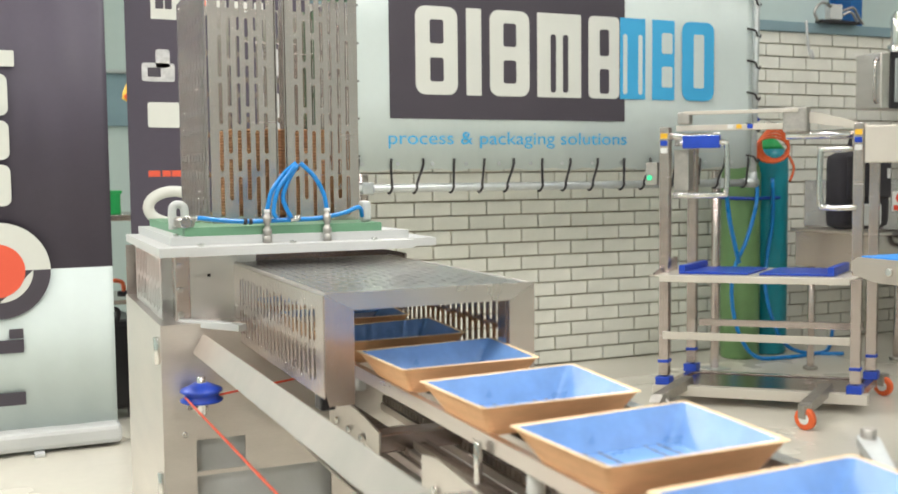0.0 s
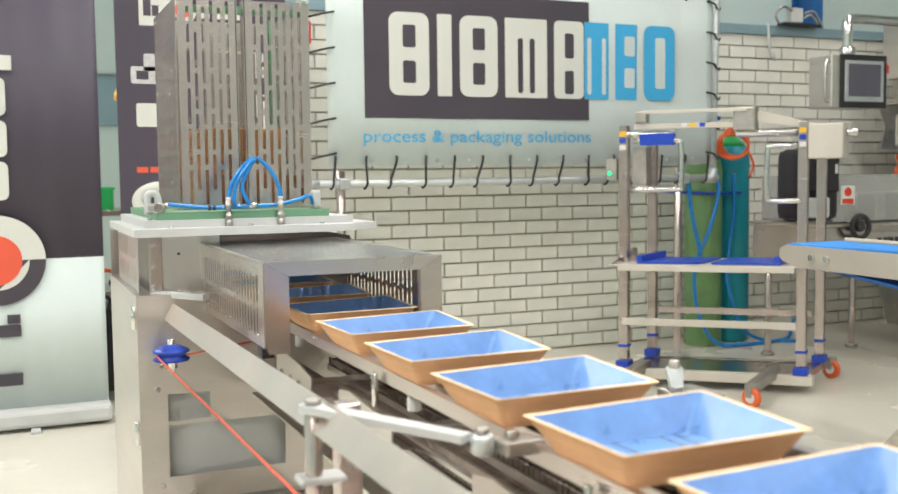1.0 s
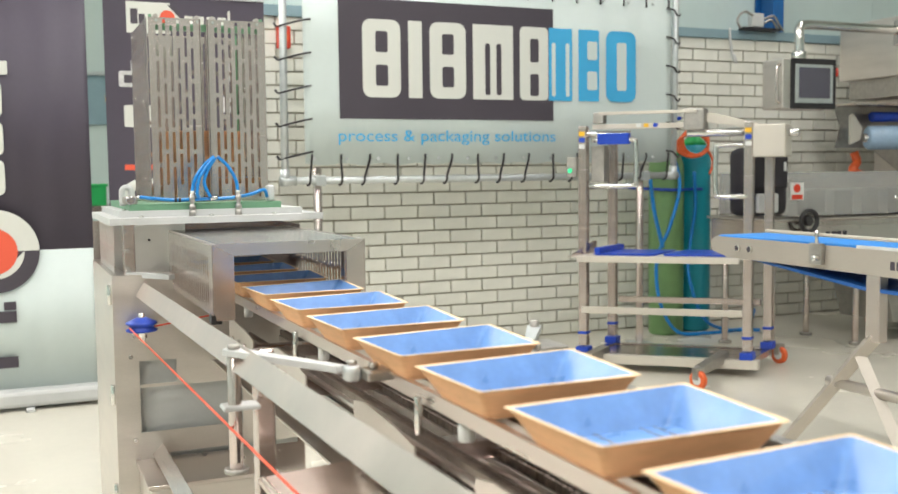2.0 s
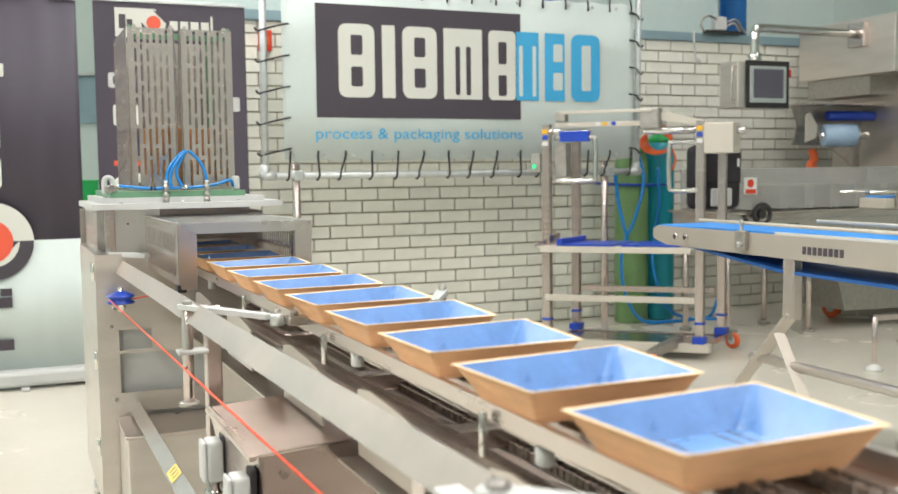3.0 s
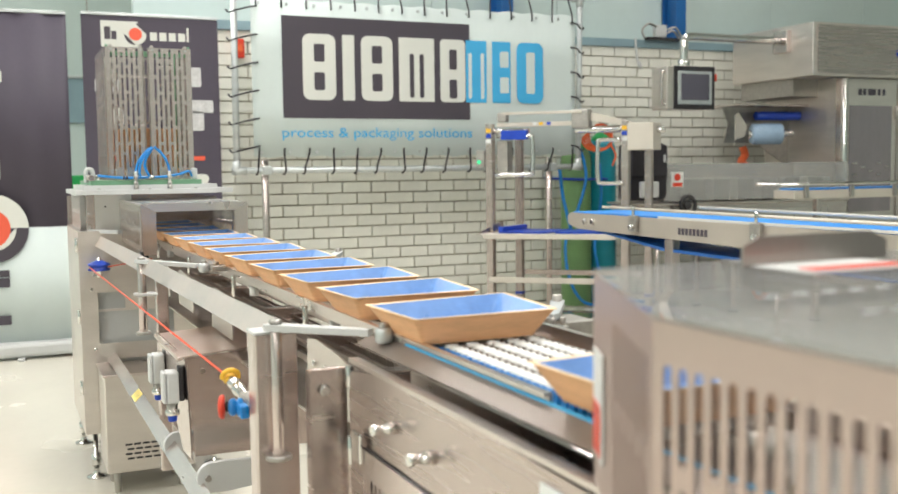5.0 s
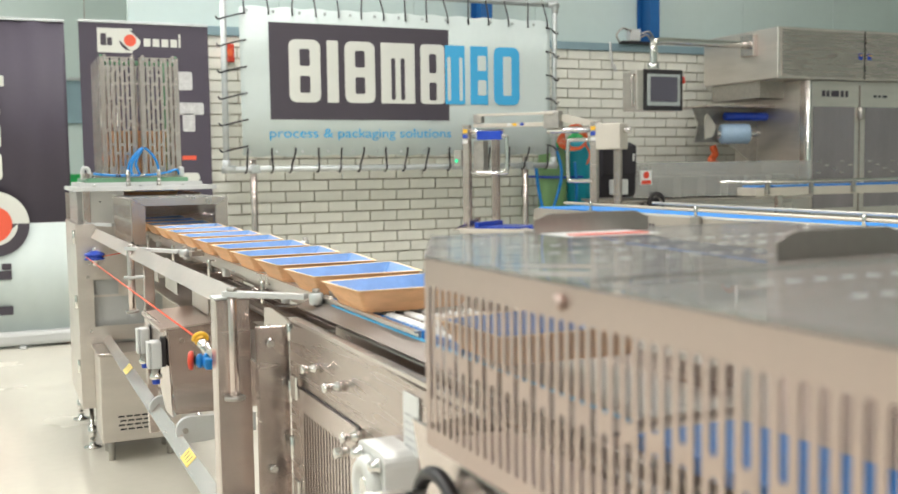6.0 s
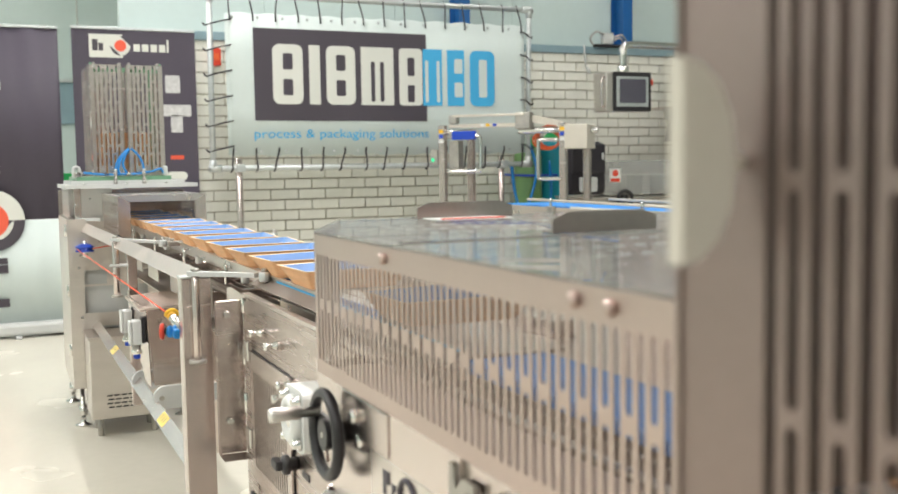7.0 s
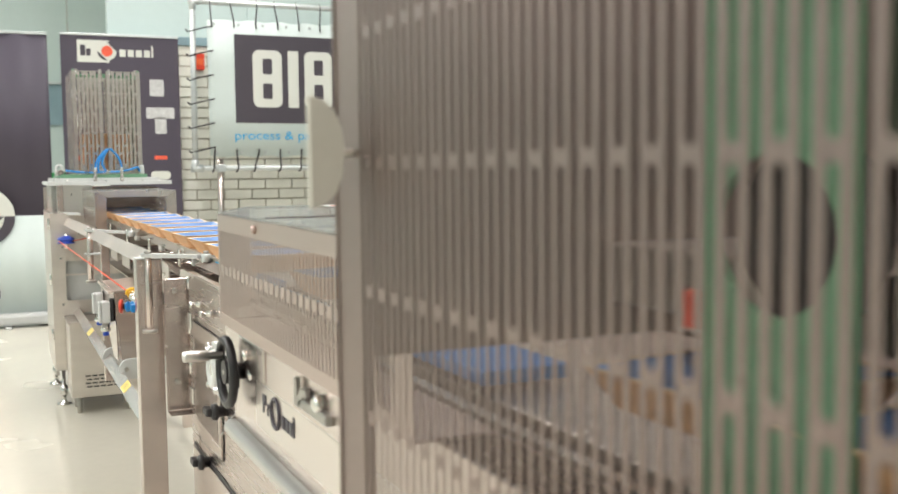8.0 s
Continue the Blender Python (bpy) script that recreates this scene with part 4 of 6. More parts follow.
    # maker's plate with plain marks
    p = part("maker_plate", B((0.4045, -2.20, 0.664), (0.4095, -1.50, 0.735), 0.001), STEELH, t)
    part("plate_shadow_gap", B((0.4088, -2.20, 0.735), (0.4098, -1.497, 0.7385)), BLACK, p)
    for a, b2, h in ((-1.543, -1.549, 0.028), (-1.549, -1.562, 0.014), (-1.570, -1.574, 0.018), (-1.574, -1.581, 0.006), (-1.650, -1.664, 0.018), (-1.669, -1.684, 0.018), (-1.689, -1.703, 0.018), (-1.709, -1.714, 0.028)):
        z1 = 0.722 if h in (0.028, 0.014) else 0.712
        part("plain_mark", B((0.4032, b2, z1 - h), (0.4044, a, z1)), INKD, p)
    part("ring_mark", T([(0.404, -1.617 + 0.022 * math.cos(a * math.tau / 18), 0.707 + 0.021 * math.sin(a * math.tau / 18)) for a in range(18)], 0.0035, 6, True), INKD, p)
    # push bar under the plate
    part("lower_bar", T([(0.398, -1.35, 0.628), (0.398, -3.2, 0.628)], 0.014, 16), HOODL, t)
    for by in (-1.335, -2.1):
        part("bar_bracket", prism(bmesh.new(), [(0.382, 0.612), (0.482, 0.612), (0.482, 0.64), (0.42, 0.657), (0.40, 0.64)], frame_m((0, by, 0), (1, 0, 0), (0, 0, 1)), 0.004), STEEL, t)
    part("latch", B((0.396, -1.88, 0.748), (0.410, -1.76, 0.762), 0.003), DULL, t)
    part("latch_fork", prism(bmesh.new(), [(1.745, 0.748), (1.765, 0.748), (1.785, 0.766), (1.80, 0.766), (1.80, 0.776), (1.775, 0.776), (1.760, 0.762), (1.755, 0.785), (1.745, 0.785)], frame_m((0.402, 0, 0), (0, -1, 0), (0, 0, 1)), 0.006), DULL, t)
    part("latch_bolt", lathe(bmesh.new(), (0.404, -1.84, 0.768), (-1, 0, 0), [(0, 0.012), (0.008, 0.012), (0.011, 0.008)], 10), BRIGHT, t)
    # low slotted guard with its lid
    gx, gy0, gy1, gz0, gz1 = 0.377, -1.382, -2.20, 0.812, 0.988
    m = frame_m((gx, gy0, gz0), (0, -1, 0), (0, 0, 1))
    g = part("low_guard", slots(bmesh.new(), m, gy0 - gy1, gz1 - gz0 - 0.003, 0.02, 0.01386, 0.0064, [(0.014, 0.148)], -0.0011, 0.0, 0.010, 0.010, [(0.014, 0.080), (0.092, 0.148)]), GUARD, t)
    part("guard_lip", B((gx, gy1, gz0 - 0.003), (0.462, gy0, gz0)), GUARD, g)
    m = frame_m((0.483, -1.15, gz0), (gx - 0.483, gy0 + 1.15, 0), (0, 0, 1))
    part("guard_corner", slots(bmesh.new(), m, math.hypot(0.483 - gx, gy0 + 1.15), gz1 - gz0 - 0.003, 0.02, 0.01386, 0.0064, [(0.014, 0.148)], -0.0011, 0.0, 0.10, 0.012, [(0.014, 0.080), (0.092, 0.148)]), GUARD, g)
    m = frame_m((0.4795, -1.155, gz0), (gx - 0.483, gy0 + 1.15, 0), (0, 0, 1))
    part("corner_sign", prism(bmesh.new(), [(0.015, 0.03), (0.06, 0.03), (0.06, 0.115), (0.015, 0.115)], m, 0.002), WHITEP, g, "white warning sign")
    part("corner_sign_mark", prism(bmesh.new(), [(0.02, 0.035), (0.055, 0.035), (0.055, 0.075), (0.02, 0.075)], m @ Matrix.Translation((0, 0, 0.002)), 0.001), RED, g)
    for by in (-1.632, -2.010, -2.056):
        part("guard_screw", lathe(bmesh.new(), (gx, by, 0.972), (-1, 0, 0), [(0, 0.006), (0.004, 0.006), (0.0065, 0.0035)], 10), GUARD, g)
    bm = bmesh.new()
    prism(bm, [(gx, gy0), (0.483, -1.15), (0.99, -1.15), (0.99, gy1), (gx, gy1)], Matrix.Translation((0, 0, gz1 - 0.004)), 0.004)
    lid = part("guard_lid", bm, LIDC, t, "smoked see-through lid")
    # pale dashes painted as the light that shows through rows of slots
    for ry in (-1.36, -1.44, -1.52, -1.72, -1.80, -1.88, -2.05, -2.13):
        for k in range(20):
            x = gx + 0.10 + k * 0.024
            part("lit_slot_mark", B((x, ry - 0.002, gz1 - 0.0005), (x + 0.010, ry + 0.002, gz1 + 0.0006)), PALE, lid)
    part("lid_seam", B((gx + 0.01, -1.652, gz1), (0.985, -1.646, gz1 + 0.0015)), BRIGHT, lid)
    part("lid_sign", prism(bmesh.new(), [(0.60, -1.27), (0.60, -1.20), (0.72, -1.20), (0.72, -1.27)], Matrix.Translation((0, 0, gz1)), 0.001), WHITEP, lid, "white sign with a red border")
    part("sign_bar", B((0.61, -1.264, gz1 + 0.001), (0.71, -1.246, gz1 + 0.002)), RED, lid)
    for (ax, ay), (bx, by) in (((0.592, -1.20), (0.755, -1.195)), ((0.592, -1.605), (0.738, -1.60))):
        u = Vector((bx - ax, by - ay, 0))
        m = frame_m((ax, ay, gz1), u, (0, 0, 1))
        L = u.length
        part("lid_grip", prism(bmesh.new(), [(0, 0), (0, 0.016), (0.02, 0.024), (L - 0.02, 0.024), (L, 0.016), (L, 0)], m, 0.003), LIDM, lid, "folded steel lid grip")
        part("grip_fold", prism(bmesh.new(), [(0.004, 0), (L - 0.004, 0), (L - 0.004, 0.026), (0.004, 0.026)], frame_m((ax, ay + 0.0035, gz1 + 0.0004), u, (0, 1, 0)), 0.002), LIDM, lid)
    part("far_guard_side", B((0.986, gy1, gz0), (0.99, -1.15, gz1 - 0.004)), GUARD, g)
    # tall slotted guard
    hx, hy0, hy1, hz0, hz1 = 0.304, -2.227, -3.30, 0.60, 1.70
    m = frame_m((hx, hy0, hz0), (0, -1, 0), (0, 0, 1))
    zs = [0.0975 * i + 0.068 for i in range(12)]
    rows = [(a + 0.0035, b - 0.0035) for a, b in zip(zs, zs[1:])]
    whole = [(0.02, 0.10), (0.125, 1.08)]
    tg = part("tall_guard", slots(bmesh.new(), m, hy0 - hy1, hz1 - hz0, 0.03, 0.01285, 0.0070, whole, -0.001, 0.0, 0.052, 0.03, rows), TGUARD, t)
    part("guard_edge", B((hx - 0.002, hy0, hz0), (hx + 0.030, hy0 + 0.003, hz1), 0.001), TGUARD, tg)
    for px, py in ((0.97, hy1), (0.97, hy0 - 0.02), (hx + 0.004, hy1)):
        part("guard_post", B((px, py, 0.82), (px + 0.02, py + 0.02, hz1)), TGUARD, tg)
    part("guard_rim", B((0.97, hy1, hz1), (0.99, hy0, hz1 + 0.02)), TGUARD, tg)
    # two sheets added as backing, to keep the inside dark behind the slots
    part("added_far_sheet", B((0.987, hy1, 0.82), (0.99, hy0, hz1)), GUARD, tg)
    part("added_end_sheet", B((0.3345, hy0 - 0.003, 0.897), (0.987, hy0, hz1)), TGUARD, tg)
    # half-round handle plate that stands off the guard
    bm = bmesh.new()
    prism(bm, [(0.267, 1.024), (0.276, 1.026), (0.286, 1.034), (0.292, 1.048), (0.294, 1.066), (0.292, 1.085), (0.286, 1.099), (0.276, 1.107), (0.267, 1.109)], frame_m((0, -2.266, 0), (1, 0, 0), (0, 0, 1)), 0.010)
    part("handle_plate", bm, CREAM, tg, "thick pale half-round handle plate")
    part("handle_post", C((0.288, -2.268, 1.066), (0.306, -2.268, 1.066), 0.003), CREAM, tg)
    # inside: bed, belt, green plate with a round hole, red cap
    part("bed", B((0.53, -3.3, 0.70), (0.97, -0.62, 0.805), 0.002), STEELH, t)
    belt = part("belt", B((0.530, -2.03, 0.812), (0.645, -1.50, 0.830), 0.004), BLUEB, t, "blue conveyor belt")
    bm = bmesh.new()
    m = frame_m((0.50, -2.516, 1.009), (0, -1, 0), (0, 0, 1))
    hole = arc(0, 0, 0.054, 0, 360, 24)[:-1]
    hv = [bm.verts.new(m @ Vector((u, v, 0))) for u, v in hole]
    ov = [bm.verts.new(m @ Vector((max(-0.068, min(0.068, u * 9)), max(-0.20, min(0.40, v * 9)), 0))) for u, v in hole]
    for i in range(24):
        bm.faces.new((hv[i], hv[(i + 1) % 24], ov[(i + 1) % 24], ov[i]))
    ext = bmesh.ops.extrude_face_region(bm, geom=bm.faces[:])
    bmesh.ops.translate(bm, verts=[e for e in ext["geom"] if isinstance(e, bmesh.types.BMVert)], vec=(0.006, 0, 0))
    part("green_plate", bm, GREEN, t, "green inner plate with a round hole")
    part("red_cap", B((0.49, -2.446, 0.938), (0.505, -2.436, 0.966), 0.002), RED, t)
    # black disc standing in for the dark behind the hole
    part("hole_shade", C((0.53, -2.516, 1.009), (0.536, -2.516, 1.009), 0.066, 24), BLACK, t)
    part("tool_block", B((0.56, -2.9, 0.93), (0.95, -2.24, 0.985), 0.004), DULL, t)
    part("tool_head", B((0.55, -2.9, 1.0), (0.93, -2.55, 1.45), 0.01), STEEL, t)
    for cy in (-2.3, -2.85):
        part("tool_column", C((0.90, cy, 0.80), (0.90, cy, 1.6), 0.02), BRIGHT, t)
    # far bed side and legs
    part("far_panel", B((0.985, -3.4, 0.0), (0.99, -0.62, 0.81)), STEEL, t)
    for ly in (-0.62, -3.38):
        part("end_sheet", B((0.474, ly - 0.004, 0.0), (0.985, ly, 0.70)), STEEL, t)
    # clamps at the far rail
    for cy in (-0.45, 0.74):
        k = part("clamp_box", B((0.848, cy - 0.03, 0.765), (0.905, cy + 0.045, 0.828), 0.003), DULL, t)
        part("clamp_foot", B((0.806, cy - 0.045, 0.816), (0.850, cy - 0.02, 0.824), 0.002), DULL, k)
        m = frame_m((0.885, cy + 0.055, 0.840), (-0.50, -0.75, -0.10), (0.75, -0.50, 0))
        part("clamp_arm", prism(bmesh.new(), arc(0.0, 0, 0.012, 90, 270, 6) + [(0.085, -0.008), (0.092, 0), (0.085, 0.008)], m, 0.010), GALV, k)
        part("clamp_bolt", C((0.885, cy + 0.055, 0.815), (0.885, cy + 0.055, 0.860), 0.008), DULL, k)
        for dx, dy in ((0.825, -0.032), (0.845, -0.032)):
            part("clamp_bolt", C((dx, cy + dy, 0.824), (dx, cy + dy, 0.836), 0.005), DULL, k)
    return t


sealer()


def roller_bed():
    t = thing("roller_chain_bed", (0.63, -0.85, 0.80), "white plastic roller chains between the guide rails", "conveyor chain")
    bm = bmesh.new()
    for r in range(5):
        x = 0.566 + r * 0.030
        for i in range(36):
            y = -0.56 - i * 0.0165
            lathe(bm, (x - 0.0095, y, 0.839), (1, 0, 0), [(0, 0.004), (0.002, 0.0068), (0.017, 0.0068), (0.019, 0.004)], 8)
    tagged(part("roller_belt", bm, WHITEP, t), kind="stuff")
    for r in range(6):
        x = 0.551 + r * 0.030
        bm = bmesh.new()
        for i in range(36):
            y = -0.56 - i * 0.0165
            box(bm, (x - 0.003, y - 0.005, 0.826), (x + 0.003, y + 0.005, 0.843))
        tagged(part("link_strand", bm, BLUEH if r == 0 else DARKM, t), kind="stuff")
    part("bed_plate", B((0.535, -1.4, 0.806), (0.735, -0.5, 0.811)), STEELH, t)


roller_bed()
# ---- banners ----
def flag(parent, x0, x1, z0, z1, y, material, name="print", label=""):
    """A flat printed field on a banner that faces -y."""
    return part(name, B((x0, y - 0.0012, z0), (x1, y, z1)), material, parent, label)


def disc(parent, cx, cz, r, y, material, name="print", a0=0, a1=360):
    bm = bmesh.new()
    pts = arc(0, 0, r, a0, a1, 32)
    if a1 - a0 == 360:
        pts = pts[:-1]
    prism(bm, pts, frame_m((cx, y, cz), (1, 0, 0), (0, 0, 1)), 0.0012)
    return part(name, bm, material, parent)


def rounded(bm, x0, x1, z0, z1, y, r=0.012):
    pts = arc(x1 - r, z1 - r, r, 0, 90, 4) + arc(x0 + r, z1 - r, r, 90, 180, 4) + arc(x0 + r, z0 + r, r, 180, 270, 4) + arc(x1 - r, z0 + r, r, 270, 360, 4)
    return prism(bm, pts, frame_m((0, y, 0), (1, 0, 0), (0, 0, 1)), 0.0012)


def roll_banner(x0, x1, y, top, label):
    t = thing("roller_banner", ((x0 + x1) / 2, y, 0), label, "banner")
    base = part("cassette", B((x0 - 0.01, y - 0.09, 0.015), (x1 + 0.01, y + 0.09, 0.095), 0.02), PALE, t, "pale aluminium banner base")
    for fx in (x0 + 0.12, x1 - 0.32 if x1 < 1 else x1 - 0.12):
        part("foot", B((fx - 0.02, y - 0.14, 0.0), (fx + 0.02, y + 0.14, 0.015), 0.003), PALE, base)
    part("pole", C((0.5 * (x0 + x1), y + 0.04, 0.09), (0.5 * (x0 + x1), y + 0.04, top - 0.01), 0.011), GALV, t)
    part("top_bar", B((x0, y - 0.008, top - 0.015), (x1, y + 0.012, top + 0.004), 0.003), GALV, t)
    return t


def banner_near():
    x0, x1, y, top = -0.42, 0.448, 4.55, 2.015
    t = roll_banner(x0, x1, y, top, "roller banner, dark above and white below, with red disc")
    # the sheet hangs in faint upright waves
    for z0, z1, m in ((0.09, 0.764, VINYLW), (0.764, top - 0.01, VINYL)):
        bm = bmesh.new()
        n, cols = 40, []
        for i in range(n + 1):
            x = x0 + (x1 - x0) * i / n
            d = 0.004 * math.sin(x * 17) + 0.003 * math.sin(x * 41)
            cols.append([bm.verts.new((x, y + d + k * 0.002, z)) for z in (z0, z1) for k in (0, 1)])
        for a, b in zip(cols, cols[1:]):
            for q in ((0, 2), (3, 1), (2, 3), (1, 0)):
                f = bm.faces.new((a[q[0]], b[q[0]], b[q[1]], a[q[1]]))
                f.smooth = True
        bm.faces.new([cols[0][k] for k in (0, 1, 3, 2)]), bm.faces.new([cols[-1][k] for k in (0, 2, 3, 1)])
        part("sheet", bm, m, t)
    # emblem: quartered ring and red disc
    yy, cx, cz, r = y - 0.009, 0.0, 0.763, 0.20
    disc(t, cx, cz, r, yy, INKD, "emblem_ring", 180, 360)
    disc(t, cx, cz, r, yy, INKW, "emblem_ring", 0, 180)
    disc(t, cx, cz, r * 0.66, yy - 0.0014, INKD, "emblem_ring", 90, 180)
    disc(t, cx, cz, r * 0.66, yy - 0.0014, INKW, "emblem_ring", 270, 360)
    disc(t, cx - 0.01, cz, r * 0.56, yy - 0.0028, INKR, "emblem_disc")
    # upright lettering, as plain shapes
    for z0, z1, notch in ((1.03, 1.20, 1), (1.22, 1.38, 1), (1.40, 1.57, 1), (1.60, 1.665, 0)):
        bm = bmesh.new()
        w = 0.10 if notch else 0.13
        rounded(bm, -0.10, 0.0 + w - 0.06 + 0.02, z0, z1, yy, 0.03 if notch else 0.005)
        part("plain_shape", bm, INKW, t)
        if notch:
            bm = bmesh.new()
            rounded(bm, -0.06, -0.005, z0 + 0.055, z1 - 0.055, yy - 0.0013, 0.02)
            part("plain_slot", bm, VINYL, t)
    for z0, z1 in ((0.42, 0.475), (0.20, 0.255)):
        flag(t, -0.15, 0.085, z0, z1, yy, INKD, "plain_shape")
    flag(t, 0.03, 0.085, 0.48, 0.52, yy, INKD, "plain_shape")


def banner_far():
    x0, x1, y, top = 0.535, 1.34, 4.60, 2.03
    t = roll_banner(x0, x1, y, top, "dark roller banner with white logo field and machine pictures")
    part("sheet", B((x0, y, 0.09), (x1, y + 0.002, top - 0.01)), VINYL, t)
    yy = y
    flag(t, 0.645, 0.86, 1.83, 1.985, yy, INKW, "logo_field")
    for a, b in ((0.665, 0.70), (0.705, 0.735)):
        flag(t, a, b, 1.875, 1.95 if a < 0.7 else 1.925, yy - 0.0014, INKD, "plain_shape")
    disc(t, 0.845, 1.91, 0.065, yy - 0.0014, INKW, "emblem_ring")
    disc(t, 0.845, 1.91, 0.065, yy - 0.0028, INKD, "emblem_ring", 0, 90), disc(t, 0.845, 1.91, 0.065, yy - 0.0028, INKD, "emblem_ring", 180, 270)
    disc(t, 0.845, 1.91, 0.038, yy - 0.0042, INKR, "emblem_disc")
    for i in range(4):
        flag(t, 0.93 + i * 0.056, 0.972 + i * 0.056, 1.875, 1.925, yy, INKW, "plain_shape")
    flag(t, 1.15, 1.162, 1.875, 1.96, yy, INKW, "plain_shape")
    # pictures of machines as plain grey shapes
    for (a, b, c, d), m in (((0.60, 0.74, 1.56, 1.64), INKG), ((0.66, 0.72, 1.62, 1.70), INKG), ((0.62, 0.76, 1.36, 1.47), INKW), ((1.13, 1.23, 1.60, 1.72), INKG), ((1.10, 1.30, 1.44, 1.52), INKG), ((1.16, 1.24, 1.33, 1.45), INKG)):
        bm = bmesh.new()
        rounded(bm, a, b, c, d, yy, 0.012)
        part("picture", bm, m, t)
    flag(t, 0.625, 0.68, 1.58, 1.62, yy - 0.0014, INKD, "picture")
    for a, b in ((0.615, 0.665), (0.675, 0.71), (0.715, 0.77), (1.15, 1.24)):
        flag(t, a, b, 1.145, 1.172, yy, INKR, "plain_bar")
    # white ring picture
    bm = bmesh.new()
    tube(bm, [(0.72 + 0.11 * math.cos(a * math.tau / 24), y - 0.001, 1.01 + 0.07 * math.sin(a * math.tau / 24)) for a in range(24)], 0.028, 6, True)
    bmesh.ops.scale(bm, vec=(1, 0.04, 1), space=Matrix.Translation((0, -y, 0)), verts=bm.verts)
    part("ring_picture", bm, INKW, t)
    bm = bmesh.new()
    rounded(bm, 1.12, 1.26, 1.0, 1.06, yy, 0.028)
    part("picture", bm, INKW, t)
    for i in range(5):
        flag(t, 0.61 + i * 0.035, 0.635 + i * 0.035, 0.86, 0.885, yy, INKW, "plain_bar")


banner_near()
banner_far()


def wall_banner():
    y = 4.64
    t = thing("wall_banner", (2.75, y, 1.16), "white vinyl wall banner with dark field and blue print", "banner")
    x0, x1, z0, z1 = 1.56, 3.95, 1.165, 2.175
    bm = bmesh.new()
    n, cols = 60, []
    for i in range(n + 1):
        x = x0 + (x1 - x0) * i / n
        s = 0.006 * math.cos(i / n * math.tau * 11)
        cols.append([bm.verts.new((x, y + 0.003 * math.sin(x * 9) + k * 0.002, z)) for z in (z0 + s, 1.5, 1.85, z1 - s) for k in (0, 1)])
    for a, b in zip(cols, cols[1:]):
        for q in ((0, 2), (2, 4), (4, 6), (3, 1), (5, 3), (7, 5), (6, 7), (1, 0)):
            f = bm.faces.new((a[q[0]], b[q[0]], b[q[1]], a[q[1]]))
            f.smooth = True
    bm.faces.new([cols[0][k] for k in (0, 1, 3, 5, 7, 6, 4, 2)]), bm.faces.new([cols[-1][k] for k in (0, 2, 4, 6, 7, 5, 3, 1)])
    part("sheet", bm, VINYLW, t)
    yy = y - 0.0045
    flag(t, 1.757, 3.095, 1.416, 2.075, yy, INKD, "dark_field")
    # brand lettering as plain upright blocks with slots
    Z0, Z1 = 1.535, 1.965
    y2 = yy - 0.0013

    def block(a, b, m, cuts, back, r=0.03):
        bm = bmesh.new()
        rounded(bm, a, b, Z0, Z1, y2, r)
        part("plain_shape", bm, m, t)
        for u0, u1, v0, v1 in cuts:
            bm = bmesh.new()
            rounded(bm, a + (b - a) * u0, a + (b - a) * u1, Z0 + (Z1 - Z0) * v0, Z0 + (Z1 - Z0) * v1, y2 - 0.0013, 0.012)
            part("plain_slot", bm, back, t)

    block(1.893, 2.118, INKW, [(0.34, 0.66, 0.15, 0.42), (0.34, 0.66, 0.58, 0.85)], INKD, 0.05)
    block(2.165, 2.248, INKW, [], INKD, 0.006)
    block(2.295, 2.520, INKW, [(0.34, 0.66, 0.15, 0.42), (0.34, 0.66, 0.58, 0.85)], INKD, 0.05)
    block(2.565, 2.825, INKW, [(0.30, 0.42, 0.06, 0.75), (0.58, 0.70, 0.06, 0.75)], INKD, 0.006)
    block(2.870, 3.060, INKW, [(0.36, 0.66, 0.06, 0.36), (0.36, 0.66, 0.52, 0.84)], INKD, 0.03)
    block(3.065, 3.225, INKB, [(0.12, 0.28, 0.06, 0.80), (0.72, 0.88, 0.06, 0.80)], VINYLW, 0.004)
    block(3.270, 3.415, INKB, [(0.42, 0.9, 0.16, 0.42), (0.42, 0.9, 0.58, 0.84)], VINYLW, 0.004)
    block(3.465, 3.680, INKB, [(0.36, 0.68, 0.16, 0.84)], VINYLW, 0.05)
    words("process & packaging solutions", 0.092, frame_m((1.748, yy - 0.0008, 1.292), (1, 0, 0), (0, 0, 1)), INKB, "print", t, 1.36)
    for i in range(26):
        gx = x0 + 0.05 + (x1 - x0 - 0.1) * i / 25
        for gz in (z0 + 0.03, z1 - 0.03):
            if i % 2 == 0:
                part("grommet", C((gx, y - 0.006, gz), (gx, y - 0.003, gz), 0.011, 10), GALV, t)
    # pipe frame
    py = 4.685
    f = thing("banner_frame", (2.8, py, 0), "galvanised pipe frame holding the banner", "frame")
    fx0, fx1, fz0, fz1 = 1.455, 4.0, 1.078, 2.31
    for a, b, nm in (((fx0, py, fz0), (fx1, py, fz0), "pipe"), ((fx0, py, fz1), (fx1, py, fz1), "pipe"), ((fx0, py, fz0), (fx0 + 0.01, py, fz1), "pipe"), ((fx1, py, fz0), (fx1 + 0.02, py, fz1), "pipe")):
        part(nm, C(a, b, 0.021), GALV, f)
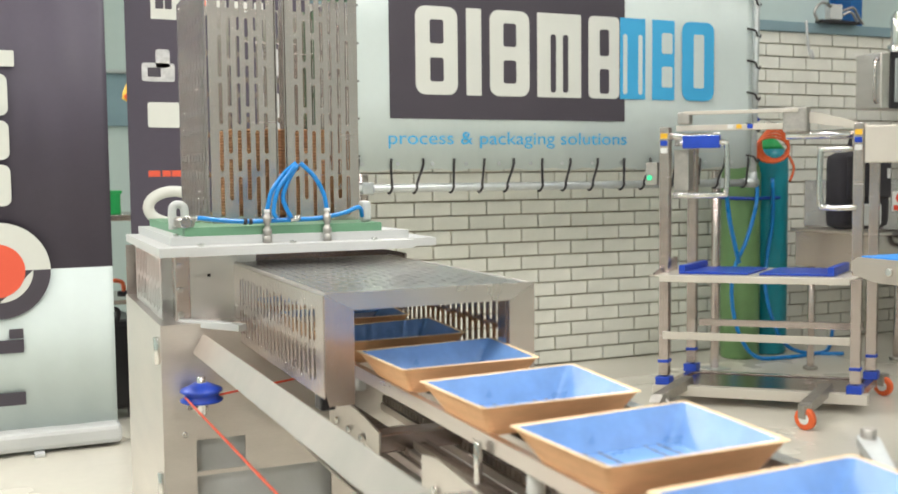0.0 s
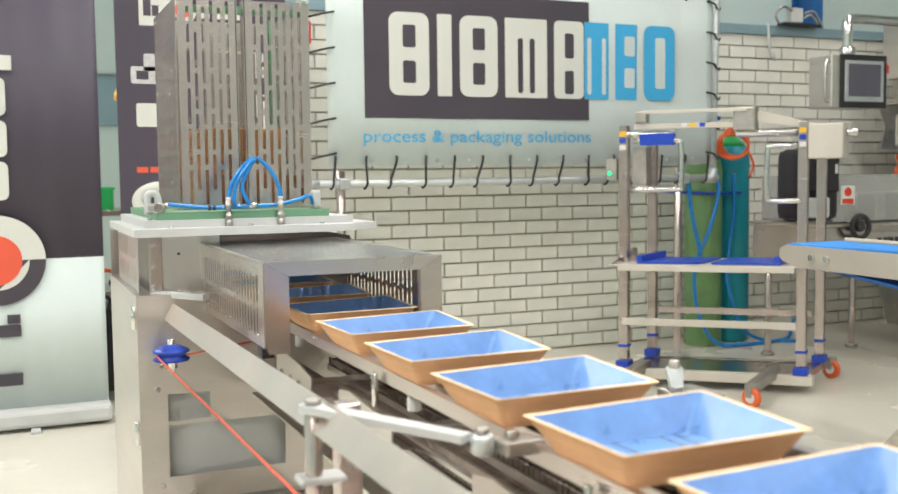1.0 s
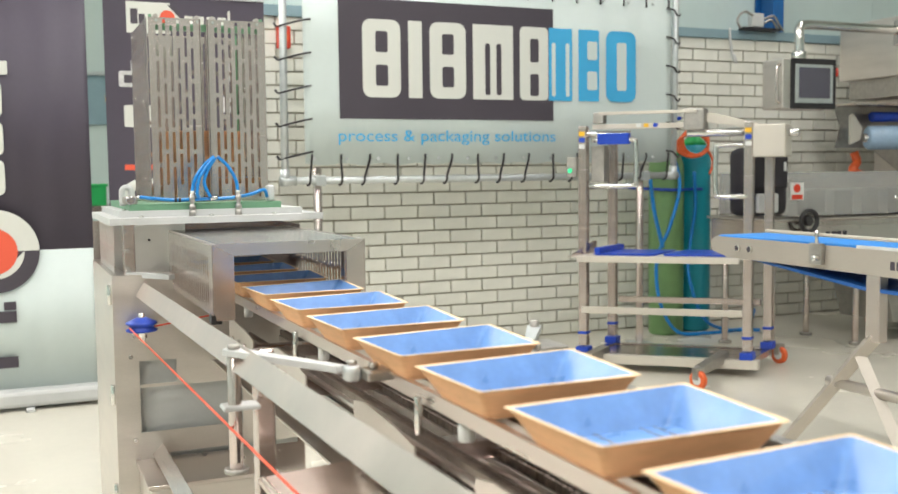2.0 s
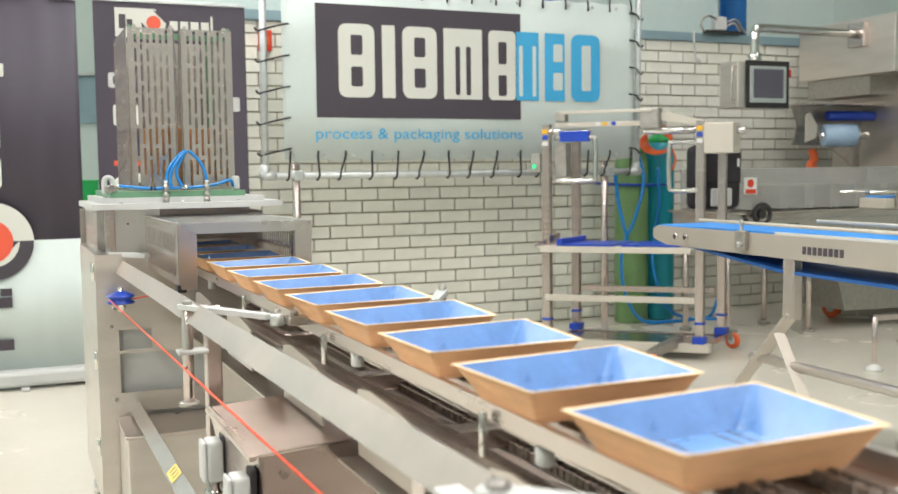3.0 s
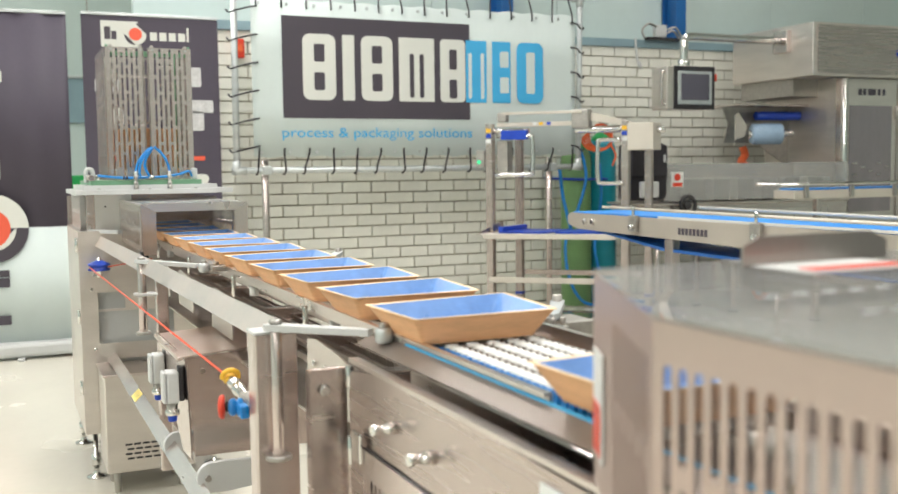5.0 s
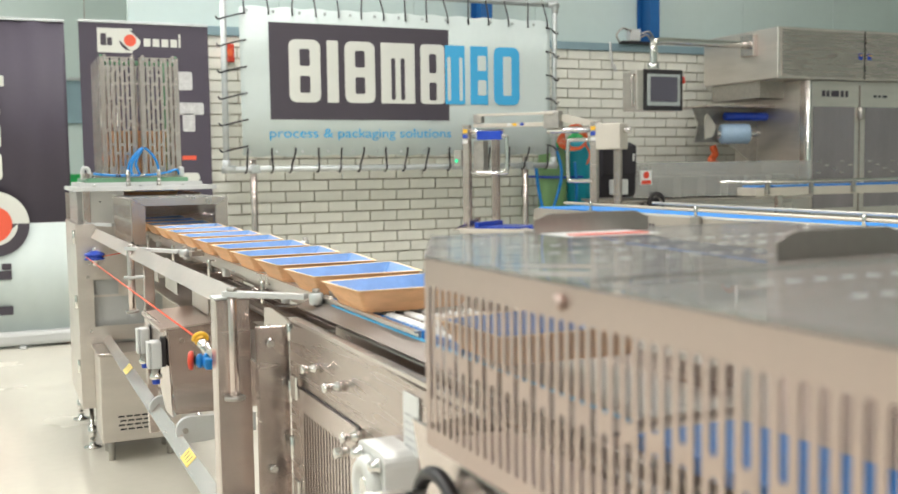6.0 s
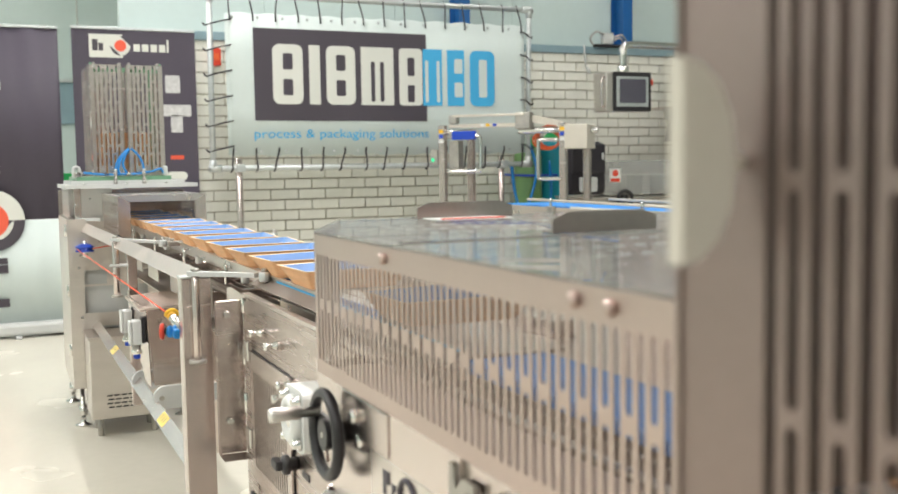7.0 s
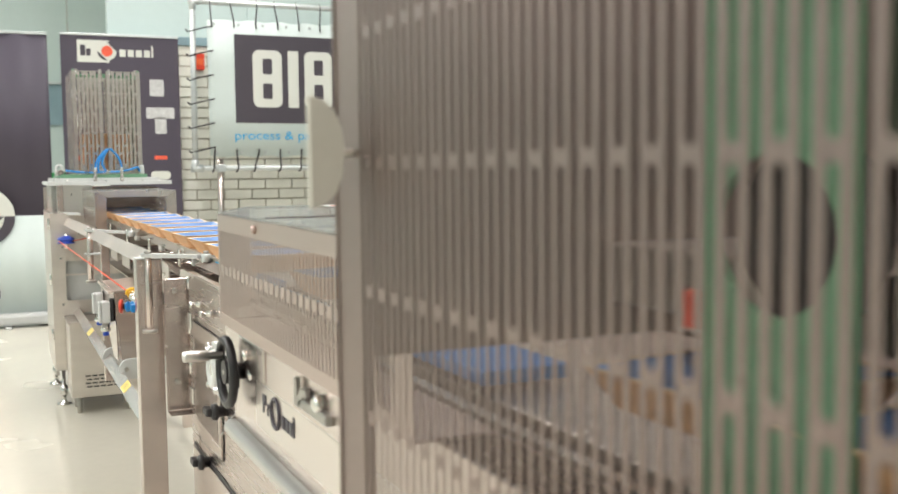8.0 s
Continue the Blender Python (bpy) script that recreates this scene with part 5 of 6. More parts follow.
    for cx, cz in ((fx0, fz0), (fx1, fz0), (fx0 + 0.01, fz1), (fx1 + 0.02, fz1)):
        s = 1 if cx < 2 else -1
        part("elbow", lathe(bmesh.new(), (cx, py, cz), (s, 0, 0), [(-0.03, 0.026), (0.06, 0.027), (0.062, 0.022)], 12), GALV, f)
        part("elbow", lathe(bmesh.new(), (cx, py, cz), (0, 0, 1 if cz < 1.5 else -1), [(-0.028, 0.024), (0.06, 0.027), (0.062, 0.022)], 12), GALV, f)
    for lx in (1.65, 3.78):
        leg = part("leg", C((lx, py + 0.05, 0), (lx, py + 0.05, 1.15), 0.024), STEEL, f)
        part("clamp", B((lx - 0.03, py - 0.03, fz0 - 0.03), (lx + 0.03, py + 0.06, fz0 + 0.03), 0.008), GALV, leg)
        part("floor_plate", B((lx - 0.06, py - 0.02, 0), (lx + 0.06, py + 0.12, 0.008)), GALV, leg)
    # elastic ties
    n = 15
    for i in range(n):
        gx = x0 + 0.03 + (x1 - x0 - 0.06) * i / (n - 1)
        j = 0.02 * math.sin(i * 2.3)
        tie = thing("elastic_tie", (gx, py, fz0), "black elastic tie hooked round the pipe", "tie", "banner ties")
        part("cord", T(curve([(gx + 0.004, y - 0.008, z0 + 0.055), (gx, y - 0.012, z0 + 0.02), (gx + j, py - 0.026, fz0 + 0.02), (gx + j, py - 0.028, fz0), (gx + j - 0.006, py, fz0 - 0.027), (gx + j - 0.012, py + 0.027, fz0)], 4), 0.0062, 6), BLACK, tie)
        tie = thing("elastic_tie", (gx, py, fz1), "black elastic tie hooked round the pipe", "tie", "banner ties")
        part("cord", T(curve([(gx + 0.004, y - 0.008, z1 - 0.055), (gx, y - 0.012, z1), (gx - j, py - 0.026, fz1 - 0.02), (gx - j, py, fz1 + 0.026)], 4), 0.0055, 6), BLACK, tie)
    for i in range(6):
        gz = z0 + 0.06 + (z1 - z0 - 0.12) * i / 5
        for bx, px, s in ((x0, fx0 + 0.004, -1), (x1, fx1 + 0.012, 1)):
            tie = thing("elastic_tie", (px, py, gz), "black elastic tie hooked round the pipe", "tie", "banner ties")
            part("cord", T(curve([(bx - s * 0.04, y - 0.008, gz + 0.01), (bx + s * 0.01, y - 0.012, gz), (px - s * 0.01, py - 0.027, gz - 0.02), (px + s * 0.027, py, gz - 0.03), (px + s * 0.045, py + 0.01, gz - 0.012)], 4), 0.006, 6), BLACK, tie)


wall_banner()


# ---- gas cylinders ----
def bottle(x, y, r, h, material, label, top):
    t = thing("gas_cylinder", (x, y, 0), label, "gas cylinder", "gas cylinders")
    part("body", lathe(bmesh.new(), (x, y, 0.0), (0, 0, 1), [(0, r - 0.012), (0.015, r), (h - 0.16, r), (h - 0.11, r * 0.96), (h - 0.06, r * 0.80)], 28), material, t)
    part("shoulder", lathe(bmesh.new(), (x, y, h - 0.06), (0, 0, 1), [(0.0, r * 0.80), (0.03, r * 0.62), (0.055, r * 0.40), (0.06, 0.036), (0.09, 0.034)], 24), top, t)
    v = part("valve", lathe(bmesh.new(), (x, y, h + 0.03), (0, 0, 1), [(0, 0.018), (0.05, 0.016), (0.052, 0.026), (0.075, 0.026), (0.08, 0.02)], 12), DULL, t)
    part("outlet", C((x, y, h + 0.055), (x - 0.02, y - 0.07, h + 0.055), 0.012, 10), DULL, v)
    part("gauge", C((x - 0.02, y - 0.07, h + 0.08), (x - 0.02, y - 0.10, h + 0.08), 0.026, 14), BRIGHT, v)
    return t


bottle(4.16, 4.98, 0.118, 1.27, GREENG, "green painted steel gas cylinder by the wall", GREENL)
bottle(4.43, 5.04, 0.115, 1.34, CYANG, "turquoise painted steel gas cylinder by the wall", GREENL)
strap = thing("cylinder_strap", (4.28, 4.95, 0.98), "blue webbing strap round the gas cylinders", "strap")
part("strap", T(curve([(4.05, 5.26, 0.99), (4.03, 4.96, 0.985), (4.14, 4.852, 0.98), (4.28, 4.90, 0.98), (4.42, 4.935, 0.98), (4.53, 5.03, 0.98), (4.56, 5.26, 0.985)], 5), 0.011, 6), BLUEP, strap)
for name, label, pts, r, m in (
        ("air_hose", "blue air hose hanging beside the cylinders", [(4.10, 4.86, 1.28), (4.16, 4.83, 1.02), (4.08, 4.82, 0.75), (3.98, 4.83, 0.52), (4.0, 4.82, 0.24), (4.12, 4.80, 0.04), (4.34, 4.78, 0.014), (4.60, 4.80, 0.014), (4.80, 4.90, 0.014), (4.98, 5.05, 0.10)], 0.012, BLUEH),
        ("air_hose", "blue air hose on the floor by the wall", [(3.93, 4.84, 1.08), (3.95, 4.82, 0.85), (4.02, 4.82, 0.60)], 0.013, BLUEH),
        ("air_hose", "blue air hose on the floor by the wall", [(4.30, 4.86, 1.10), (4.34, 4.90, 0.85), (4.30, 4.90, 0.62), (4.26, 4.86, 0.40), (4.36, 4.84, 0.12), (4.56, 4.86, 0.014), (4.75, 4.72, 0.014)], 0.012, BLUEH)):
    h = thing(name, pts[0], label, "hose")
    part("hose", T(curve(pts, 6), r, 8), m, h)
coil = thing("hose_coil", (4.22, 4.80, 1.26), "coiled orange air hose on the cylinder valves", "hose")
for k in range(4):
    part("loop", T([(4.24 + 0.02 * k + (0.13 - 0.008 * k) * math.cos(a * math.tau / 24), 4.80 + 0.015 * k, 1.27 + 0.012 * k + (0.075 + 0.006 * k) * math.sin(a * math.tau / 24)) for a in range(24)], 0.008, 7, True), ORANGE, coil)
part("hose_tail", T(curve([(4.36, 4.8, 1.25), (4.40, 4.79, 1.16), (4.37, 4.79, 1.08)], 5), 0.008, 7), ORANGE, coil)
reg = thing("valve_tap", (4.16, 4.9, 1.42), "blue tap on the supply pipe", "valve")
part("tap_body", C((4.12, 4.9, 1.32), (4.12, 4.9, 1.46), 0.02), DULL, reg)
part("tap_lever", B((4.06, 4.86, 1.44), (4.20, 4.90, 1.465), 0.008), BLUEP, reg)
part("tap_knob", C((4.05, 4.88, 1.36), (4.02, 4.85, 1.36), 0.03), BLUEP, reg)


# ---- lifting trolley ----
def trolley():
    O, U, V, L, D = Vector((3.0, 4.13, 0)), Vector((0.756, -0.655, 0)), Vector((0.83, 0.558, 0)), 0.88, 0.40
    t = thing("lifting_trolley", (O + U * L / 2 + V * D / 2)[:], "steel lifting trolley with blue shelf plates and orange castors", "trolley")
    M = Matrix(((U.x, V.x, 0, O.x), (U.y, V.y, 0, O.y), (0, 0, 1, 0), (0, 0, 0, 1)))

    def P(u, v, z):
        return M @ Vector((u, v, z))

    def bar(name, lo, hi, m, parent=t, label="", bev=0.002):
        bm = box(bmesh.new(), lo, hi, bev)
        bm.transform(M)
        return part(name, bm, m, parent, label)

    for u, v in ((0, 0), (L, 0), (0, D), (L, D)):
        s = 0.022
        bar("post", (u - s, v - s, 0.14), (u + s, v + s, 1.36 if v == 0 else 1.33), STEEL)
        foot = part("screw_foot", lathe(bmesh.new(), P(u, v, 0.10), (0, 0, 1), [(0, 0.018), (0.02, 0.018), (0.022, 0.011), (0.10, 0.011), (0.102, 0.02), (0.112, 0.02)], 10), BRIGHT, t)
        bar("blue_block", (u - 0.034, v - 0.034, 0.095), (u + 0.034, v + 0.034, 0.135), BLUEP, t, "blue plastic joint block", 0.004)
        bar("sleeve", (u - 0.025, v - 0.025, 0.205), (u + 0.025, v + 0.025, 0.22), BLUEP)
    for u in (0.0, L):
        for k in range(3):
            bar("post_label", (u - 0.016, -0.0245, 1.235 + k * 0.035), (u + 0.016, -0.0225, 1.26 + k * 0.035), (WHITEP, BLUEP, YELLOW)[k], t, "", 0.0)
        bar("side_tube", (u - 0.02, 0.022, 0.06), (u + 0.02, D - 0.022, 0.095), STEEL)
    # base, cream bars
    bar("base_bar", (-0.05, -0.03, 0.045), (L + 0.06, 0.02, 0.094), CREAM)
    bar("base_bar", (-0.02, D - 0.02, 0.05), (L + 0.02, D + 0.02, 0.094), STEEL)
    bar("cross_bar", (0.0, -0.035, 0.325), (L - 0.02, -0.024, 0.362), CREAM)
    bar("cross_bar", (0.04, D - 0.02, 0.34), (L - 0.04, D + 0.01, 0.375), STEEL)
    bar("base_plate", (0.04, 0.04, 0.066), (L - 0.03, D - 0.05, 0.09), STEEL)
    # forks and castors
    for u in (0.07, L - 0.16):
        bm = prism(bmesh.new(), [(-0.40, 0.085), (-0.36, 0.115), (0.05, 0.13), (0.06, 0.075), (-0.30, 0.070)], frame_m((0, 0, 0), (0, 1, 0), (0, 0, 1)), 0.05)
        bm.transform(M @ Matrix.Translation((u, 0, 0)))
        part("outrigger", bm, DULL, t)
    for u, v in ((L - 0.125, -0.40), (L + 0.05, D + 0.06), (0.10, -0.30)):
        c = P(u, v, 0.05)
        w = part("castor", lathe(bmesh.new(), c - Vector((0.014, 0, 0)), (1, 0.25, 0), [(0, 0.042), (0.005, 0.05), (0.023, 0.05), (0.028, 0.042)], 20), ORANGE if u > 0.5 else DULL, t, "orange castor wheel" if u > 0.5 else "grey castor wheel")
        part("rim", lathe(bmesh.new(), c - Vector((0.016, 0.0, 0)), (1, 0.25, 0), [(0, 0.022), (0.002, 0.026), (0.03, 0.026), (0.032, 0.022)], 14), WHITEP, w)
        part("fork", B((c.x - 0.022, c.y - 0.012, 0.05), (c.x + 0.026, c.y + 0.03, 0.112), 0.003), DULL, w)
    # shelf with blue plates
    sh = bar("shelf", (-0.02, -0.16, 0.645), (L + 0.02, D - 0.06, 0.652), CREAM)
    bar("shelf_edge", (0.03, -0.165, 0.620), (L, -0.155, 0.652), CREAM, sh)
    for a, b in ((0.10, 0.42), (0.47, 0.80)):
        bar("blue_plate", (a, -0.10, 0.654), (b, 0.24, 0.664), BLUEP, sh, "blue plastic plate")
    bar("blue_ridge", (0.10, -0.10, 0.665), (0.13, 0.24, 0.695), BLUEP, sh)
    bar("blue_ridge", (0.77, -0.10, 0.665), (0.80, 0.24, 0.695), BLUEP, sh)
    bm = prism(bmesh.new(), [(-0.16, 0.650), (0.16, 0.650), (0.16, 0.715), (0.12, 0.720), (-0.16, 0.660)], frame_m((0, 0, 0), (0, 1, 0), (0, 0, 1)), 0.006)
    bm.transform(M @ Matrix.Translation((0.0, 0, 0)))
    part("shelf_side", bm, STEEL, sh)
    # head: cross tube, lever bars, gearbox, motor
    part("head_tube", C(P(-0.02, 0.02, 1.315), P(0.25, 0.02, 1.315), 0.018), BRIGHT, t)
    part("head_tube", C(P(0.55, 0.02, 1.31), P(L, 0.02, 1.31), 0.022), BRIGHT, t)
    bar("lever_bar", (0.06, -0.03, 1.338), (0.60, 0.0, 1.366), CREAM)
    bar("top_bar", (0.10, -0.05, 1.415), (0.62, -0.03, 1.432), CREAM)
    bm = prism(bmesh.new(), [(0.60, 1.375), (0.86, 1.335), (0.92, 1.335), (0.92, 1.352), (0.70, 1.412), (0.60, 1.42)], frame_m((0, 0.03, 0), (1, 0, 0), (0, 0, 1)), 0.03)
    bm.transform(M)
    part("cover", bm, CREAM, t)
    bar("joint", (0.55, -0.04, 1.32), (0.66, 0.03, 1.44), DULL, t, "", 0.01)
    bar("joint", (0.07, -0.05, 1.37), (0.13, 0.0, 1.43), DULL, t, "", 0.008)
    bar("name_block", (0.10, -0.06, 1.255), (0.27, -0.03, 1.315), BLUEP, t, "blue name block")
    for k in (0.30, 0.34, 0.39):
        bar("label_mark", (k, -0.0325, 1.345), (k + 0.025, -0.0305, 1.365), (WHITEP, BLUEP, YELLOW)[int(k * 50) % 3], t, "", 0.0)
    bar("motor_box", (L + 0.035, -0.07, 1.175), (L + 0.195, 0.07, 1.345), CREAM, t, "", 0.006)
    part("motor_knob", C(P(L + 0.20, -0.02, 1.30), P(L + 0.25, -0.02, 1.30), 0.02), BRIGHT, t)
    # bent grips
    part("grip", T(curve([P(0.06, -0.04, 1.28), P(0.27, -0.04, 1.28), P(0.30, -0.04, 1.25), P(0.30, -0.04, 1.06), P(0.27, -0.04, 1.03), P(0.05, -0.04, 1.03)], 4), 0.014), BRIGHT, t)
    part("grip", T(curve([P(L - 0.02, -0.04, 1.24), P(L - 0.14, -0.04, 1.24), P(L - 0.16, -0.04, 1.21), P(L - 0.16, -0.04, 1.0), P(L - 0.13, -0.04, 0.97), P(L, -0.04, 0.97)], 4), 0.014), BRIGHT, t)
    # control box
    cb = bar("control_box", (-0.095, 0.0, 1.08), (-0.04, 0.06, 1.19), DULL, t)
    part("button", C(P(-0.075, -0.002, 1.115), P(-0.075, -0.008, 1.115), 0.014, 12), LED, cb, "green lit button")
    bar("gear_plate", (0.03, 0.03, 1.05), (0.10, 0.10, 1.25), DULL)
    return t


trolley()

# bag that hangs on the machine behind the trolley
bag = thing("shoulder_bag", (4.150, 4.02, 0.80), "black fabric bag hanging from a hook", "bag")
bm = box(bmesh.new(), (3.910, 3.90, 0.84), (4.250, 4.04, 1.235), 0.045)
part("body", bm, BLACKF, bag, "", True)
part("flap", box(bmesh.new(), (3.935, 3.882, 1.00), (4.225, 3.905, 1.215), 0.010), BLACKF, bag)
part("strap", T(curve([(4.000, 3.95, 1.22), (4.010, 3.95, 1.31), (4.050, 3.95, 1.35), (4.100, 3.95, 1.31), (4.120, 3.95, 1.22)], 5), 0.011, 8), BLACKF, bag)
part("buckle", B((4.190, 3.874, 1.10), (4.205, 3.882, 1.15)), PALE, bag)
part("pouch", box(bmesh.new(), (4.000, 3.872, 0.86), (4.150, 3.90, 0.97), 0.010), PALE, bag, "pale grey pouch on the bag")


# ---- second sealing machine at the back ----
def back_machine():
    t = thing("packing_machine", (5.9, 4.4, 0), "large stainless packing machine with film roll and glazed doors", "machine")
    # head box
    part("head_box", B((5.65, 4.04, 1.735), (7.6, 4.95, 2.135), 0.006), SATIN, t)
    for a, b in ((5.69, 6.545), (6.565, 7.09)):
        part("head_door", B((a, 4.032, 1.755), (b, 4.0395, 2.115), 0.002), STEELP, t)
    for dx in (6.55, 7.1):
        part("door_seam", B((dx, 4.036, 1.74), (dx + 0.012, 4.0395, 2.13)), BLACK, t)
    for dx in (6.505, 6.60):
        part("lock", B((dx - 0.018, 4.024, 1.90), (dx + 0.018, 4.0315, 1.95), 0.002), BLUEP, t)
        part("lock_mark", B((dx - 0.018, 4.0222, 1.93), (dx + 0.018, 4.0238, 1.94)), YELLOW, t)
    part("head_skirt", B((5.70, 4.3, 1.60), (5.95, 4.9, 1.735)), DULL, t)
    part("cabinet", B((5.95, 4.10, 0.25), (7.6, 4.9, 1.73), 0.004), SATIN, t)
    part("cabinet_post", B((5.93, 4.03, 0.25), (5.985, 4.098, 1.72), 0.006), STEEL, t)
    part("cabinet_post", C((5.95, 4.02, 0.3), (5.95, 4.02, 1.72), 0.02), BRIGHT, t)
    for a, b in ((6.00, 6.54), (6.56, 7.4)):
        d = part("door", B((a, 4.075, 0.60), (b, 4.098, 1.70), 0.003), SATIN, t)
        part("pane", B((a + 0.05, 4.07, 0.70), (b - 0.05, 4.0745, 1.52)), PANEM, d, "dark glazed pane")
        for r in range(4):
            for k in range(5):
                part("perforation", B((a + 0.08 + k * 0.085, 4.066, 0.98 + r * 0.03), (a + 0.13 + k * 0.085, 4.069, 0.995 + r * 0.03)), STEEL, d) if (r + k) % 3 == 0 else None
        for k, w in enumerate((0.035, 0.03, 0.05, 0.03, 0.03, 0.03)):
            if a < 6.2 or k < 3:
                part("plain_mark", B((a + 0.14 + k * 0.05, 4.072, 1.60), (a + 0.14 + k * 0.05 + w, 4.0745, 1.65 if a < 6.2 else 1.62)), INKD, d)
    part("door_grip", C((6.55, 4.06, 1.42), (6.55, 4.06, 1.52), 0.03), DULL, t)
    # film roll on its side plate
    part("roll_plate", prism(bmesh.new(), [(5.30, 1.25), (5.62, 1.25), (6.0, 1.02), (6.0, 1.53), (5.62, 1.53), (5.28, 1.545), (5.34, 1.40)], frame_m((0, 4.62, 0), (1, 0, 0), (0, 0, 1)), -0.01), DULL, t)
    part("roll_shelf", B((5.27, 4.40, 1.53), (5.98, 4.85, 1.545), 0.003), STEEL, t)
    part("film_roll", C((5.48, 4.52, 1.315), (5.70, 4.42, 1.315), 0.082, 28), FILMROLL, t, "roll of clear bluish film")
    part("roll_core", C((5.46, 4.53, 1.315), (5.78, 4.385, 1.315), 0.03), BRIGHT, t)
    part("blue_roller", C((5.55, 4.55, 1.46), (5.95, 4.50, 1.46), 0.035), BLUEP, t, "blue web roller")
    part("cream_cheek", prism(bmesh.new(), [(5.33, 1.27), (5.42, 1.30), (5.44, 1.38), (5.36, 1.48), (5.33, 1.46)], frame_m((0, 4.52, 0), (1, 0, 0), (0, 0, 1)), -0.012), CREAM, t)
    part("red_hose", T(curve([(5.55, 4.70, 1.22), (5.56, 4.68, 1.15), (5.50, 4.66, 1.10), (5.58, 4.66, 1.06)], 5), 0.03, 8), ORANGE, t, "red corrugated hose")
    # infeed bed with clear cover
    part("bed", B((4.20, 3.98, 0.60), (5.95, 4.55, 0.80), 0.004), STEEL, t)
    part("bed_top", B((4.18, 3.96, 0.80), (5.95, 4.57, 0.815), 0.002), STEELH, t)
    part("cover_front", B((4.26, 3.962, 0.83), (5.94, 3.966, 1.085)), CLEAR, t, "clear plastic cover")
    part("cover_top", B((4.26, 3.962, 1.085), (5.94, 4.54, 1.09)), CLEAR, t)
    part("cover_end", B((4.256, 3.966, 0.83), (4.26, 4.54, 1.085)), CLEAR, t)
    part("cover_back", B((4.26, 4.54, 0.82), (5.94, 4.546, 1.085)), STEEL, t)
    for k in range(7):
        part("cover_rib", B((4.45 + k * 0.22, 4.05, 0.815), (4.53 + k * 0.22, 4.5, 0.98), 0.01), DULL, t)
    s = part("warning_sign", B((4.31, 3.957, 0.925), (4.41, 3.961, 1.03)), WHITEP, t, "white warning sign")
    disc(s, 4.36, 0.995, 0.026, 3.957, RED, "sign_ring")
    part("sign_bar", B((4.32, 3.954, 0.93), (4.40, 3.9565, 0.957)), RED, s)
    w = part("handwheel", T([(4.43 + 0.062 * math.cos(a * math.tau / 20), 3.93, 0.80 + 0.062 * math.sin(a * math.tau / 20)) for a in range(20)], 0.014, 8, True), BLACK, t, "black plastic handwheel")
    part("hub", C((4.43, 3.92, 0.80), (4.43, 3.98, 0.80), 0.03), BLACK, w)
    part("side_plate", B((4.50, 3.972, 0.66), (5.75, 3.979, 0.76), 0.002), STEELH, t)
    for k in range(4):
        part("plain_mark", B((4.60 + k * 0.045, 3.968, 0.695), (4.63 + k * 0.045, 3.971, 0.73)), INKD, t)
    for lx in (4.26, 4.93):
        for ly in (4.05, 4.48):
            part("leg", C((lx, ly, 0.0), (lx, ly, 0.60), 0.02), STEEL, t)
            part("foot", C((lx, ly, 0.0), (lx, ly, 0.02), 0.04), DULL, t)
    part("lower_cover", prism(bmesh.new(), [(5.20, 0.13), (6.3, 0.10), (6.3, 0.52), (5.08, 0.52)], frame_m((0, 4.0, 0), (1, 0, 0), (0, 0, 1)), -0.45), DULL, t)
    for cx, cy in ((5.55, 4.47), (6.5, 4.47)):
        c = part("castor", lathe(bmesh.new(), (cx - 0.02, cy, 0.075), (1, 0.2, 0), [(0, 0.065), (0.006, 0.075), (0.034, 0.075), (0.04, 0.065)], 20), ORANGE, t, "orange castor wheel")
        part("rim", lathe(bmesh.new(), (cx - 0.023, cy, 0.075), (1, 0.2, 0), [(0, 0.035), (0.046, 0.035)], 14), PALE, c)
        part("fork", B((cx - 0.035, cy - 0.02, 0.075), (cx + 0.04, cy + 0.04, 0.20), 0.004), DULL, c)
    # control panel on its pipe arm
    p = part("control_panel", B((4.385, 4.12, 1.475), (4.79, 4.30, 1.775), 0.008), SATIN, t)
    part("panel_frame", B((4.445, 4.112, 1.475), (4.80, 4.121, 1.78), 0.004), BLACK, p)
    part("bezel", B((4.475, 4.106, 1.51), (4.772, 4.113, 1.745), 0.004), GALV, p, "grey-blue screen bezel")
    part("screen", B((4.502, 4.102, 1.54), (4.745, 4.107, 1.725), 0.002), SCREEN, p)
    part("red_light", C((4.815, 4.13, 1.68), (4.815, 4.13, 1.73), 0.014), RED, p)
    part("side_grip", T(curve([(4.385, 4.14, 1.74), (4.362, 4.14, 1.72), (4.362, 4.14, 1.53), (4.385, 4.14, 1.51)], 4), 0.010), STEEL, p)
    part("pipe_arm", T(curve([(4.63, 4.25, 1.775), (4.63, 4.25, 1.93), (4.64, 4.26, 1.985), (4.70, 4.27, 2.01), (4.95, 4.29, 2.015), (5.65, 4.34, 2.02)], 5), 0.03, 14), BRIGHT, t, "bright bent pipe arm")
    part("pipe_collar", C((4.63, 4.25, 1.775), (4.63, 4.25, 1.84), 0.045), BRIGHT, t)
    part("arm_flange", B((5.60, 4.27, 1.93), (5.65, 4.42, 2.10), 0.006), STEEL, t)
    return t


back_machine()

